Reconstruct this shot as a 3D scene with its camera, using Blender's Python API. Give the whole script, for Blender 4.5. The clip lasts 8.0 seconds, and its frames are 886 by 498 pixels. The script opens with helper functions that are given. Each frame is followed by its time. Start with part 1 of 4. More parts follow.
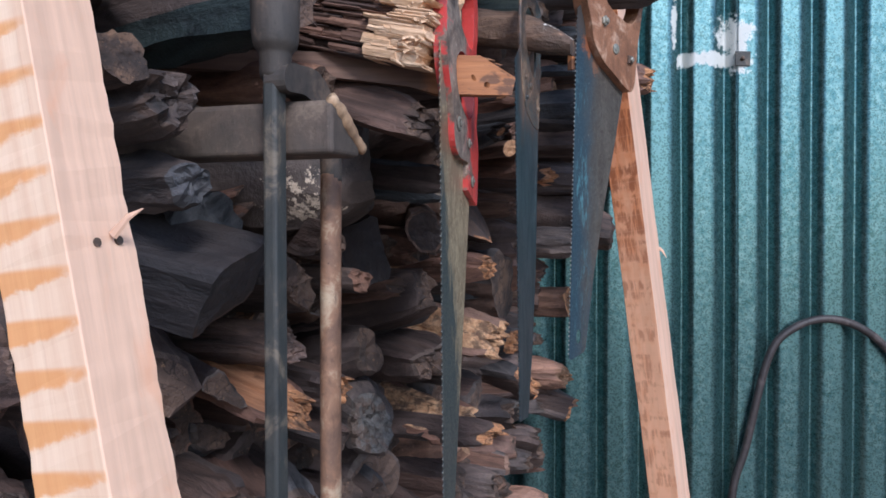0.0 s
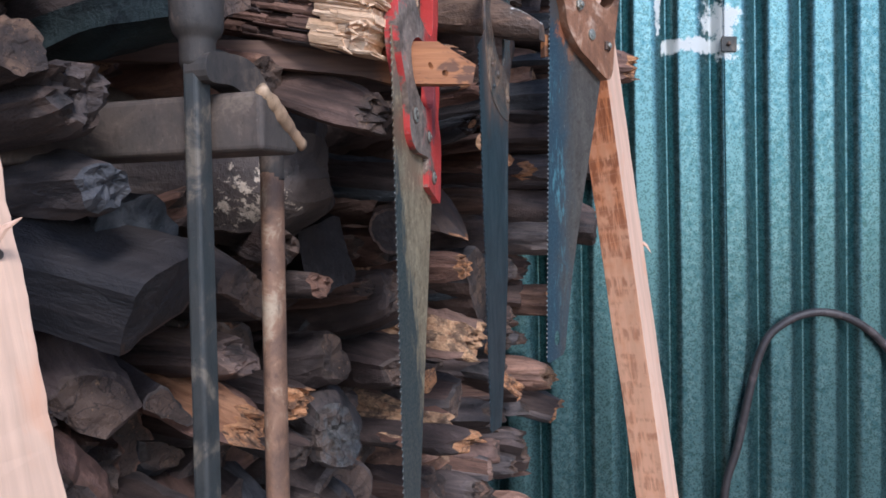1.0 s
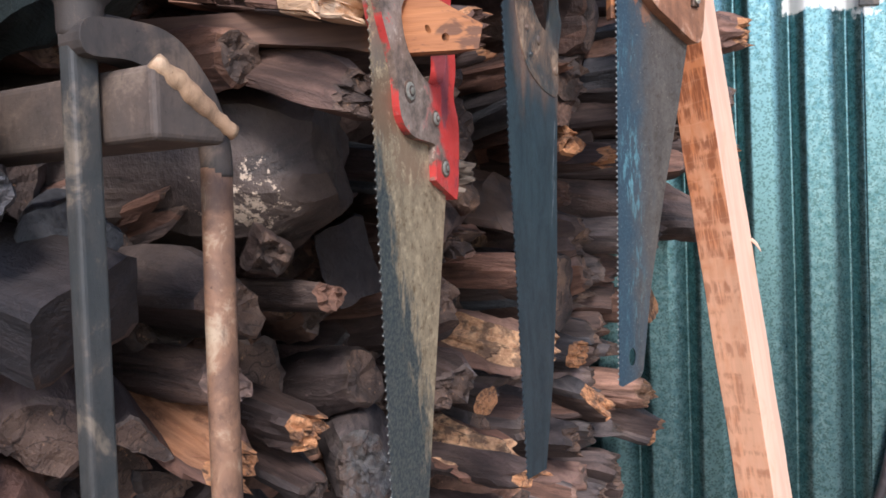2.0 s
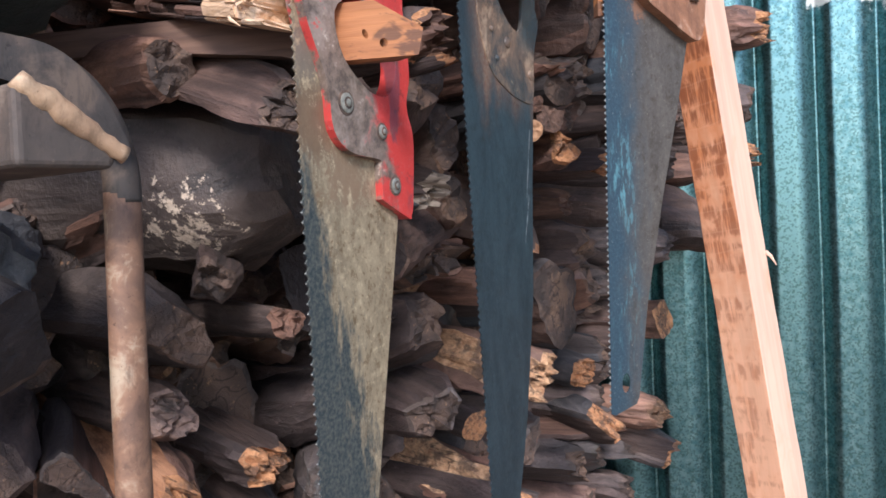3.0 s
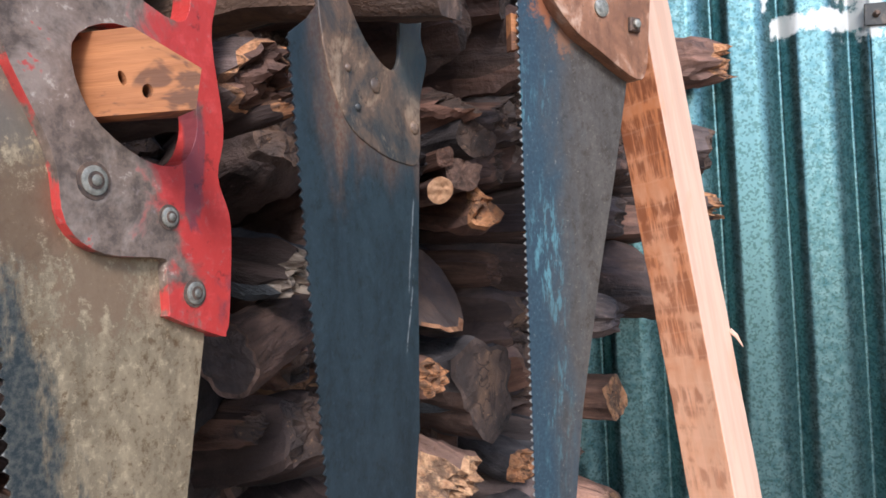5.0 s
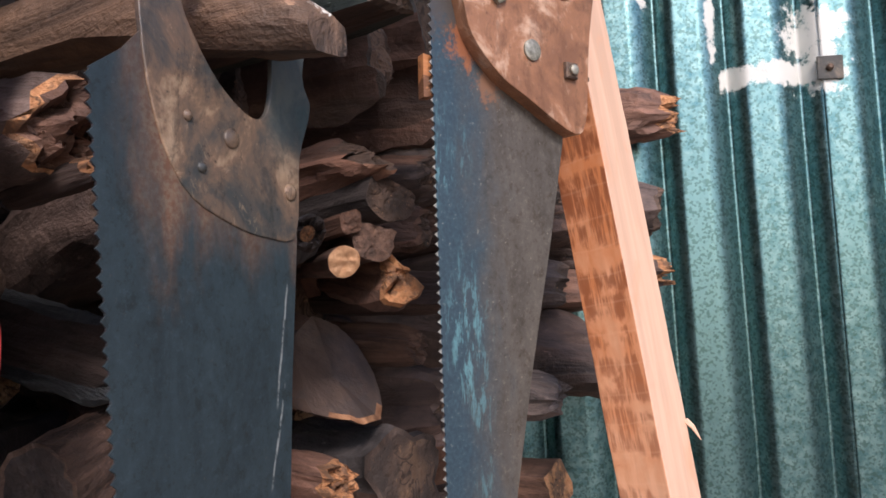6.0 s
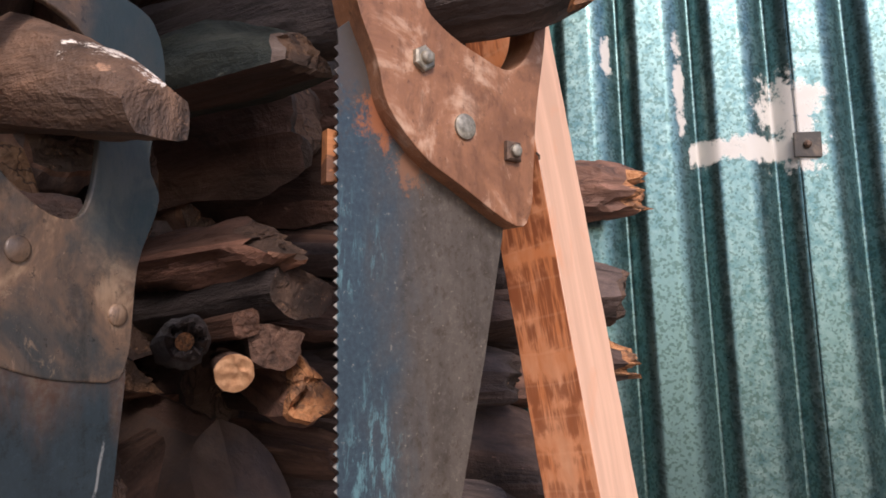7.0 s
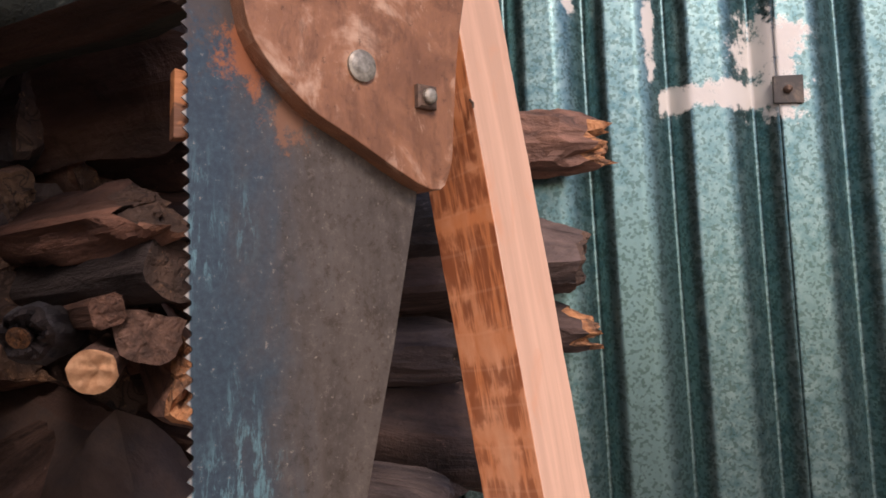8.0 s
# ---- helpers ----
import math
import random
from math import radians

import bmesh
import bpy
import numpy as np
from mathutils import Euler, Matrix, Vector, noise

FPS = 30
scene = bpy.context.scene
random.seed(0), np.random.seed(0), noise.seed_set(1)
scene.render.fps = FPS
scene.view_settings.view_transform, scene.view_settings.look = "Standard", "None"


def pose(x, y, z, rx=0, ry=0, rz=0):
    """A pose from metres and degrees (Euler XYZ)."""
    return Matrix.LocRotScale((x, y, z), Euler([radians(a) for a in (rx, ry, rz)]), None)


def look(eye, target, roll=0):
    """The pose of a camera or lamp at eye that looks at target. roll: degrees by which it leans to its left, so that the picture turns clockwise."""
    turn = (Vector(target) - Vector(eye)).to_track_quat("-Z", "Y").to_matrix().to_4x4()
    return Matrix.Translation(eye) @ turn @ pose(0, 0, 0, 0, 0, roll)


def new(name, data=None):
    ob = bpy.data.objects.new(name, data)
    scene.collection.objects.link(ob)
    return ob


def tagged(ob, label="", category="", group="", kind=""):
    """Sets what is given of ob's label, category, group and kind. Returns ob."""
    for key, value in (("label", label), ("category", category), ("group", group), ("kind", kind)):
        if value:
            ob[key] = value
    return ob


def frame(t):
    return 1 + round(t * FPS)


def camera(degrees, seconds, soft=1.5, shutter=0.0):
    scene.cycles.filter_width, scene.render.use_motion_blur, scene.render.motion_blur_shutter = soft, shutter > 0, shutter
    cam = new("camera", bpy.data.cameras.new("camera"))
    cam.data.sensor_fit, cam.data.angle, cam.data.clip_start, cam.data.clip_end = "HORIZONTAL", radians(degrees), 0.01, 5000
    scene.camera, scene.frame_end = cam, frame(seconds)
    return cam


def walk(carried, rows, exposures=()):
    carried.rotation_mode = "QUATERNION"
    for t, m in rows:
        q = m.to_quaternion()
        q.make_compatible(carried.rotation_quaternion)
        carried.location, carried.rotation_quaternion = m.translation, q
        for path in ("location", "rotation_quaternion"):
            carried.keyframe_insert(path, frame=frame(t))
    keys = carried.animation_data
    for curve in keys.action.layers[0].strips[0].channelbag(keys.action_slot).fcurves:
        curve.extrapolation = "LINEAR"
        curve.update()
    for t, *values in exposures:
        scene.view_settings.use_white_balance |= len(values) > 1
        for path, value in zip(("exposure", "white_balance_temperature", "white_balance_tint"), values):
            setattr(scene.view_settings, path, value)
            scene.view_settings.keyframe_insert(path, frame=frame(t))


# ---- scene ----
PATH = [
    (0, (-0.222, -1.147, 1.475), (-0.328, 0.85, 1.442), -0.1),
    (0.5, (-0.225, -1.126, 1.481), (-0.261, 0.873, 1.427), -0.6),
    (1, (-0.188, -1.09, 1.481), (-0.285, 0.907, 1.432), -1.1),
    (1.5, (-0.13, -1.005, 1.482), (-0.427, 0.972, 1.452), -2.0),
    (1.7, (-0.116, -0.971, 1.484), (-0.487, 0.994, 1.447), -2.0),
    (2.8, (-0.04, -0.884, 1.496), (-0.622, 1.027, 1.396), -2.3),
    (3, (-0.036, -0.864, 1.501), (-0.613, 1.05, 1.448), -2.4),
    (3.5, (-0.03, -0.822, 1.511), (-0.604, 1.094, 1.517), -2.5),
    (4, (-0.023, -0.773, 1.52), (-0.59, 1.145, 1.529), -2.9),
    (4.2, (-0.019, -0.754, 1.523), (-0.579, 1.165, 1.535), -3.1),
    (5.3, (-0.003, -0.643, 1.558), (-0.466, 1.303, 1.592), -2.9),
    (5.5, (-0.003, -0.619, 1.562), (-0.43, 1.333, 1.626), -3.1),
    (6, (0.005, -0.56, 1.577), (-0.371, 1.399, 1.715), -2.8),
    (6.5, (0.009, -0.501, 1.604), (-0.308, 1.464, 1.804), -2.2),
    (7, (0.027, -0.461, 1.621), (-0.276, 1.498, 1.893), -1.7),
    (7.5, (0.038, -0.415, 1.643), (-0.232, 1.552, 1.881), -1.1),
    (8, (0.058, -0.374, 1.639), (-0.209, 1.603, 1.782), -2.5),
]
cam = camera(62.0, 8.0, soft=1.65)
walk(cam, [(t, look(e, g, r)) for t, e, g, r in PATH],
     [(0.0, 0.40, 5280, 13), (1.0, 0.44, 5200, 13), (1.6, 0.74, 5800, 17), (3.0, 0.98, 5600, 14), (4.2, 0.90, 5600, 14),
      (5.5, 0.83, 5850, 15), (6.0, 0.73, 6250, 20), (6.5, 0.60, 6500, 23), (7.0, 0.50, 6700, 26), (8.0, 0.28, 7000, 32)])

# ---- world and light ----
world = bpy.data.worlds.new("world")
scene.world = world
world.use_nodes = True
wn = world.node_tree.nodes
sky = wn.new("ShaderNodeTexSky")
sky.sky_type, sky.sun_disc = "NISHITA", False
sky.sun_elevation, sky.sun_rotation = radians(36), radians(158)
wn["Background"].inputs["Strength"].default_value = 0.15
world.node_tree.links.new(sky.outputs[0], wn["Background"].inputs[0])
sun_data = bpy.data.lights.new("sun", "SUN")
sun_data.energy, sun_data.angle, sun_data.color = 2.1, radians(14), (1.0, 0.89, 0.76)
sun = new("sun", sun_data)
sun.matrix_world = look((2.5, -6.2, 4.9), (0, 0, 0))


# ---- node helpers ----
def material(name, rough=0.7, metal=0.0):
    m = bpy.data.materials.new(name)
    m.use_nodes = True
    b = m.node_tree.nodes["Principled BSDF"]
    b.inputs["Roughness"].default_value = rough
    b.inputs["Metallic"].default_value = metal
    return m, m.node_tree, b


def socket(nt, node, key, value):
    if hasattr(value, "is_output"):
        nt.links.new(value, node.inputs[key])
    elif value is not None:
        node.inputs[key].default_value = value


def coords(nt, scale=(1, 1, 1), spread=0.0):
    """Object coordinates, stretched, and shifted from object to object by spread."""
    tc = nt.nodes.new("ShaderNodeTexCoord")
    out = tc.outputs["Object"]
    if spread:
        info = nt.nodes.new("ShaderNodeObjectInfo")
        mul = calc(nt, "MULTIPLY", info.outputs["Random"], spread)
        add = nt.nodes.new("ShaderNodeVectorMath")
        add.operation = "ADD"
        nt.links.new(out, add.inputs[0])
        nt.links.new(mul, add.inputs[1])
        out = add.outputs[0]
    mp = nt.nodes.new("ShaderNodeMapping")
    mp.inputs["Scale"].default_value = scale
    nt.links.new(out, mp.inputs[0])
    return mp.outputs[0]


def axis(nt, which):
    tc = nt.nodes.new("ShaderNodeTexCoord")
    sep = nt.nodes.new("ShaderNodeSeparateXYZ")
    nt.links.new(tc.outputs["Object"], sep.inputs[0])
    return sep.outputs[which]


def calc(nt, op, a, b=None, clamp=False):
    n = nt.nodes.new("ShaderNodeMath")
    n.operation, n.use_clamp = op, clamp
    socket(nt, n, 0, a)
    socket(nt, n, 1, b)
    return n.outputs[0]


def grain(nt, vec, scale, detail=4.0, rough=0.6, distort=0.0):
    n = nt.nodes.new("ShaderNodeTexNoise")
    nt.links.new(vec, n.inputs["Vector"])
    n.inputs["Scale"].default_value = scale
    n.inputs["Detail"].default_value = detail
    n.inputs["Roughness"].default_value = rough
    n.inputs["Distortion"].default_value = distort
    return n.outputs[0]


def ramp(nt, fac, *stops):
    n = nt.nodes.new("ShaderNodeValToRGB")
    e = n.color_ramp.elements
    while len(e) < len(stops):
        e.new(0.5)
    for el, (p, c) in zip(e, stops):
        el.position = p
        el.color = (*c, 1) if len(c) == 3 else (c[0], c[0], c[0], 1)
    nt.links.new(fac, n.inputs[0])
    return n.outputs[0]


def step(nt, value, lo, hi):
    n = nt.nodes.new("ShaderNodeMapRange")
    n.interpolation_type = "SMOOTHSTEP"
    socket(nt, n, 0, value)
    n.inputs[1].default_value, n.inputs[2].default_value = lo, hi
    return n.outputs[0]


def mix(nt, fac, a, b, mode="MIX"):
    n = nt.nodes.new("ShaderNodeMix")
    n.data_type, n.blend_type = "RGBA", mode
    socket(nt, n, 0, fac)
    for k, v in ((6, a), (7, b)):
        socket(nt, n, k, (*v, 1) if isinstance(v, tuple) else v)
    return n.outputs[2]


def relief(nt, b, height, strength, depth=0.003):
    n = nt.nodes.new("ShaderNodeBump")
    n.inputs["Strength"].default_value = strength
    n.inputs["Distance"].default_value = depth
    nt.links.new(height, n.inputs["Height"])
    nt.links.new(n.outputs[0], b.inputs["Normal"])


def obj_random(nt):
    return nt.nodes.new("ShaderNodeObjectInfo").outputs["Random"]


# ---- materials ----
def bark_material(name, dark, mid, light, lichen=None, even=0.0):
    m, nt, b = material(name, 0.85)
    v = coords(nt, (0.22, 1, 1), 9.0)
    n1 = grain(nt, v, 26, 6, 0.65, 0.6)
    n2 = grain(nt, coords(nt, (1, 1, 1), 5.0), 120, 4, 0.7)
    c = ramp(nt, n1, (0.34, tuple(k * 0.6 for k in dark)), (0.48, mid), (0.66, light))
    c = mix(nt, step(nt, n2, 0.45, 0.8), c, mid)
    fleck = calc(nt, "MULTIPLY", step(nt, grain(nt, coords(nt, (0.5, 1, 1), 6.0), 75, 5, 0.75), 0.62, 0.70), step(nt, grain(nt, coords(nt, (1, 1, 1), 2.0), 9, 3), 0.46, 0.62))
    c = mix(nt, calc(nt, "MULTIPLY", fleck, 0.8), c, tuple(k * 1.9 for k in light))
    tone = ramp(nt, obj_random(nt), (0.0, (0.34, 0.42, 0.50)), (0.25, (0.8, 0.82, 0.88)), (0.45, (1.45, 1.06, 0.88)), (0.65, (0.55, 0.50, 0.50)), (0.82, (0.33, 0.37, 0.43)), (1.0, (1.9, 1.5, 1.26)))
    c = mix(nt, 1.0 - even, c, tone, "MULTIPLY")
    for at, fall, scale, colour, cut in lichen or ():
        geo = nt.nodes.new("ShaderNodeNewGeometry")
        far = nt.nodes.new("ShaderNodeVectorMath")
        far.operation = "DISTANCE"
        nt.links.new(geo.outputs["Position"], far.inputs[0])
        far.inputs[1].default_value = at
        n5 = grain(nt, geo.outputs["Position"], scale, 7, 0.8)
        spot = step(nt, calc(nt, "SUBTRACT", n5, calc(nt, "MULTIPLY", far.outputs["Value"], fall)), cut, cut + 0.04)
        c = mix(nt, spot, c, colour)
    nt.links.new(c, b.inputs["Base Color"])
    nt.links.new(calc(nt, "ADD", calc(nt, "MULTIPLY", n1, 0.55), 0.42), b.inputs["Roughness"])
    relief(nt, b, calc(nt, "ADD", n1, calc(nt, "MULTIPLY", n2, 0.35)), 0.9, 0.008)
    return m


BARK = bark_material("bark", (0.055, 0.041, 0.037), (0.135, 0.096, 0.080), (0.27, 0.19, 0.155))
BARK_LICHEN = bark_material("lichen_bark", (0.046, 0.037, 0.034), (0.098, 0.074, 0.063), (0.17, 0.13, 0.105), [((-0.424, -0.328, 1.516), 2.9, 46, (0.62, 0.50, 0.38), 0.46)], 0.85)
BARK_PAINT = bark_material("paint_spotted_bark", (0.045, 0.032, 0.024), (0.12, 0.076, 0.051), (0.27, 0.165, 0.105),
                           [((-0.110, -0.228, 1.728), 11.0, 30, (0.78, 0.75, 0.68), 0.37), ((-0.128, -0.226, 1.737), 11.0, 30, (0.74, 0.70, 0.62), 0.40)], 0.8)
BARK_GREY = bark_material("grey_bark", (0.047, 0.049, 0.052), (0.115, 0.108, 0.107), (0.27, 0.24, 0.22))
BARK_MOSS = bark_material("mossy_bark", (0.020, 0.031, 0.028), (0.052, 0.074, 0.063), (0.13, 0.155, 0.12))


def split_material(name, dark, light, keep=0.0):
    """Split wood, with the grain along the log."""
    m, nt, b = material(name, 0.75)
    v = coords(nt, (0.08, 1, 1), 7.0)
    n1 = grain(nt, v, 70, 5, 0.6, 0.4)
    n2 = grain(nt, coords(nt, (0.3, 1, 1), 3.0), 18, 5, 0.65)
    c = ramp(nt, n1, (0.30, dark), (0.70, light))
    n3 = grain(nt, coords(nt, (0.7, 1, 1), 8.0), 30, 6, 0.7, 0.5)
    c = mix(nt, calc(nt, "MULTIPLY", step(nt, n3, 0.54, 0.70), 0.75), c, tuple(k * 0.55 for k in dark))
    scuff = calc(nt, "MULTIPLY", step(nt, grain(nt, coords(nt, (0.3, 1, 1), 6.0), 110, 5, 0.75), 0.60, 0.70), step(nt, n3, 0.50, 0.40))
    c = mix(nt, calc(nt, "MULTIPLY", scuff, 0.6), c, tuple(min(0.9, k * 1.9) for k in light))
    c = mix(nt, calc(nt, "MULTIPLY", step(nt, n2, 0.42, 0.68), 1.0 - 0.75 * keep), c, mix(nt, 0.7, c, (0.05, 0.035, 0.03)))
    tone = ramp(nt, obj_random(nt), (0.0, (0.4, 0.42, 0.48)), (0.35, (1.25, 0.95, 0.8)), (0.6, (0.6, 0.55, 0.55)), (0.8, (0.33, 0.36, 0.41)), (1.0, (1.8, 1.42, 1.18)))
    c = mix(nt, 1.0 - keep, c, mix(nt, 1.0, c, tone, "MULTIPLY"))
    nt.links.new(c, b.inputs["Base Color"])
    relief(nt, b, calc(nt, "ADD", calc(nt, "MULTIPLY", n1, 0.6), calc(nt, "ADD", n2, n3)), 0.9, 0.006)
    return m


def blotched_wood():
    """Smooth dark brown split wood with grey blotches."""
    m, nt, b = material("blotched_split_wood", 0.6)
    n1 = grain(nt, coords(nt, (0.12, 1, 1)), 60, 5, 0.6, 0.3)
    n2 = grain(nt, coords(nt), 22, 5, 0.65)
    c = mix(nt, step(nt, n1, 0.3, 0.7), (0.085, 0.058, 0.047), (0.125, 0.085, 0.068))
    c = mix(nt, calc(nt, "MULTIPLY", step(nt, n2, 0.45, 0.62), 0.7), c, (0.060, 0.050, 0.050))
    nt.links.new(c, b.inputs["Base Color"])
    relief(nt, b, calc(nt, "ADD", n2, calc(nt, "MULTIPLY", n1, 0.5)), 0.8, 0.005)
    return m


# darker copy of the bark, with the pile's deep shade put into its colour
SHADED_BARK = bark_material("shaded_bark", (0.030, 0.025, 0.024), (0.070, 0.053, 0.047), (0.15, 0.11, 0.09), None, 0.6)
RIM = bark_material("worn_bark_rim", (0.045, 0.032, 0.027), (0.12, 0.082, 0.062), (0.30, 0.22, 0.17))
RIM_PALE = bark_material("pale_bark_rim", (0.09, 0.07, 0.058), (0.26, 0.20, 0.16), (0.48, 0.41, 0.34))
DARK_SPLIT = split_material("dark_split_wood", (0.030, 0.028, 0.029), (0.080, 0.068, 0.066))
ORANGE_SPLIT = split_material("orange_split_wood", (0.24, 0.10, 0.045), (0.66, 0.36, 0.19), 0.45)
TORN_GREY = split_material("torn_grey_wood", (0.10, 0.075, 0.06), (0.62, 0.52, 0.42), 0.9)
BLOTCHED = blotched_wood()
SPLIT = split_material("split_wood", (0.082, 0.058, 0.048), (0.25, 0.172, 0.136))
TORN = split_material("torn_pale_wood", (0.60, 0.34, 0.17), (0.92, 0.68, 0.46), 1.0)


def end_material(name, dark, light, keep):
    """The end grain of a log: rings round its axis, cracks, dirt."""
    m, nt, b = material(name, 0.8)
    v = coords(nt, (1, 1, 1), 4.0)
    n0 = grain(nt, v, 16, 3, 0.6)
    vx = nt.nodes.new("ShaderNodeTexWave")
    vx.wave_type, vx.rings_direction = "RINGS", "X"
    tc = nt.nodes.new("ShaderNodeTexCoord")
    nt.links.new(tc.outputs["Object"], vx.inputs["Vector"])
    vx.inputs["Scale"].default_value = 110
    vx.inputs["Distortion"].default_value = 5
    vx.inputs["Detail"].default_value = 3
    n1 = grain(nt, v, 90, 5, 0.7)
    f = calc(nt, "ADD", calc(nt, "MULTIPLY", vx.outputs[1], 0.03), calc(nt, "MULTIPLY", n1, 0.97))
    c = ramp(nt, f, (0.25, dark), (0.65, light))
    old = mix(nt, step(nt, n0, 0.35, 0.7), (0.055, 0.04, 0.034), (0.18, 0.115, 0.082))
    fresh = step(nt, calc(nt, "ADD", obj_random(nt), calc(nt, "MULTIPLY", n0, 0.6)), 1.12, 1.4)
    kept = calc(nt, "ADD", calc(nt, "MULTIPLY", step(nt, grain(nt, v, 42, 4, 0.65), 0.40, 0.56), 0.75), 0.25)
    c = mix(nt, kept if keep else fresh, old, c)
    c = mix(nt, step(nt, n0, 0.56, 0.75), c, mix(nt, 0.6, c, (0.05, 0.035, 0.03)))
    crack = calc(nt, "ABSOLUTE", calc(nt, "SUBTRACT", grain(nt, coords(nt, (0.3, 1, 1), 4.0), 26, 3, 0.5, 1.2), 0.5))
    gap = calc(nt, "MULTIPLY", step(nt, crack, 0.022, 0.0), step(nt, n0, 0.40, 0.52))
    c = mix(nt, calc(nt, "MULTIPLY", gap, 0.8), c, (0.03, 0.02, 0.017))
    fleck = step(nt, grain(nt, v, 130, 5, 0.75), 0.60, 0.68)
    c = mix(nt, calc(nt, "MULTIPLY", fleck, 0.55), c, light)
    nt.links.new(c, b.inputs["Base Color"])
    relief(nt, b, calc(nt, "ADD", calc(nt, "MULTIPLY", f, 0.9), grain(nt, coords(nt, (0.4, 1, 1), 4.0), 34, 5, 0.65)), 0.9, 0.009)
    return m


END = end_material("log_end", (0.2, 0.1, 0.05), (0.52, 0.3, 0.16), False)
CRUMB = end_material("crumbling_wood", (0.32, 0.14, 0.065), (0.80, 0.50, 0.28), True)
WHORL = end_material("weathered_grey_end", (0.028, 0.030, 0.033), (0.19, 0.18, 0.17), True)
END_FRESH = end_material("fresh_log_end", (0.40, 0.155, 0.06), (0.70, 0.36, 0.17), True)


def sawn_material(name, pale, band, bands):
    """Sawn timber standing along z; bands of darker saw marks across one face."""
    m, nt, b = material(name, 0.6)
    v = coords(nt, (1, 1, 0.05))
    n1 = grain(nt, v, 95, 4, 0.55, 0.3)
    n2 = grain(nt, coords(nt, (1, 1, 0.5)), 30, 4, 0.6, 0.8)
    c = mix(nt, step(nt, n1, 0.35, 0.7), pale, tuple(k * 0.82 for k in pale))
    if bands:
        z = axis(nt, 2)
        n3 = grain(nt, coords(nt, (1, 1, 1)), 9, 2, 0.5)
        level = grain(nt, coords(nt, (0.12, 0.12, 1)), 36, 2, 0.5)
        blot = grain(nt, coords(nt, (1, 1, 0.55)), 60, 4, 0.6, 0.4)
        streak = grain(nt, coords(nt, (1, 1, 0.09)), 210, 3, 0.6)
        worn = step(nt, z, 1.26, 1.72)
        tint = calc(nt, "ADD", calc(nt, "MULTIPLY", worn, 0.8), calc(nt, "MULTIPLY", calc(nt, "SUBTRACT", blot, 0.5), 1.6), True)
        c = mix(nt, calc(nt, "ADD", tint, 0.12, True), c, band)
        rows = step(nt, calc(nt, "ADD", calc(nt, "MULTIPLY", level, 0.6), calc(nt, "ADD", calc(nt, "MULTIPLY", blot, 0.4), calc(nt, "MULTIPLY", worn, 0.06))), 0.485, 0.57)
        mark = calc(nt, "MULTIPLY", rows, step(nt, streak, 0.38, 0.56))
        c = mix(nt, calc(nt, "MULTIPLY", mark, calc(nt, "ADD", 0.42, calc(nt, "MULTIPLY", worn, 0.42))), c, (0.25, 0.075, 0.03))
        line = calc(nt, "SINE", calc(nt, "ADD", calc(nt, "MULTIPLY", z, bands), calc(nt, "MULTIPLY", n3, 5.0)))
        c = mix(nt, calc(nt, "MULTIPLY", step(nt, line, 0.95, 1.0), 0.14), c, pale)
    else:
        c = mix(nt, step(nt, n2, 0.55, 0.8), c, tuple(k * f for k, f in zip(pale, (0.92, 0.78, 0.7))))
    nt.links.new(c, b.inputs["Base Color"])
    relief(nt, b, n1, 0.35, 0.002)
    return m


BEAM_PALE = sawn_material("cream_sawn_timber", (0.86, 0.56, 0.38), (0.7, 0.4, 0.25), 0)
TIMBER_PALE = sawn_material("pale_sawn_timber", (0.74, 0.48, 0.34), (0.7, 0.4, 0.25), 0)
TIMBER_ORANGE = sawn_material("orange_sawn_timber", (0.84, 0.47, 0.285), (0.66, 0.245, 0.095), 230.0)


def toothed_marks():
    """Cream timber with orange saw marks that run in from one edge."""
    m, nt, b = material("saw_marked_timber", 0.6)
    n1 = grain(nt, coords(nt, (1, 1, 0.05)), 95, 4, 0.55, 0.3)
    n2 = grain(nt, coords(nt), 45, 4, 0.65, 0.5)
    z = calc(nt, "MULTIPLY", calc(nt, "ADD", axis(nt, 2), calc(nt, "MULTIPLY", n2, 0.008)), 220.0)
    f = calc(nt, "ADD", calc(nt, "MULTIPLY", calc(nt, "SINE", z), 0.5), calc(nt, "MULTIPLY", n2, 0.7))
    f = calc(nt, "SUBTRACT", f, calc(nt, "MULTIPLY", axis(nt, 0), 11.0))
    c = mix(nt, step(nt, n1, 0.35, 0.7), (0.88, 0.64, 0.45), (0.78, 0.52, 0.35))
    c = mix(nt, calc(nt, "MULTIPLY", step(nt, f, 0.35, 0.75), 0.9), c, mix(nt, n1, (0.84, 0.42, 0.15), (0.64, 0.25, 0.08)))
    nt.links.new(c, b.inputs["Base Color"])
    relief(nt, b, n1, 0.35, 0.002)
    return m


BEAM_MARKS = toothed_marks()


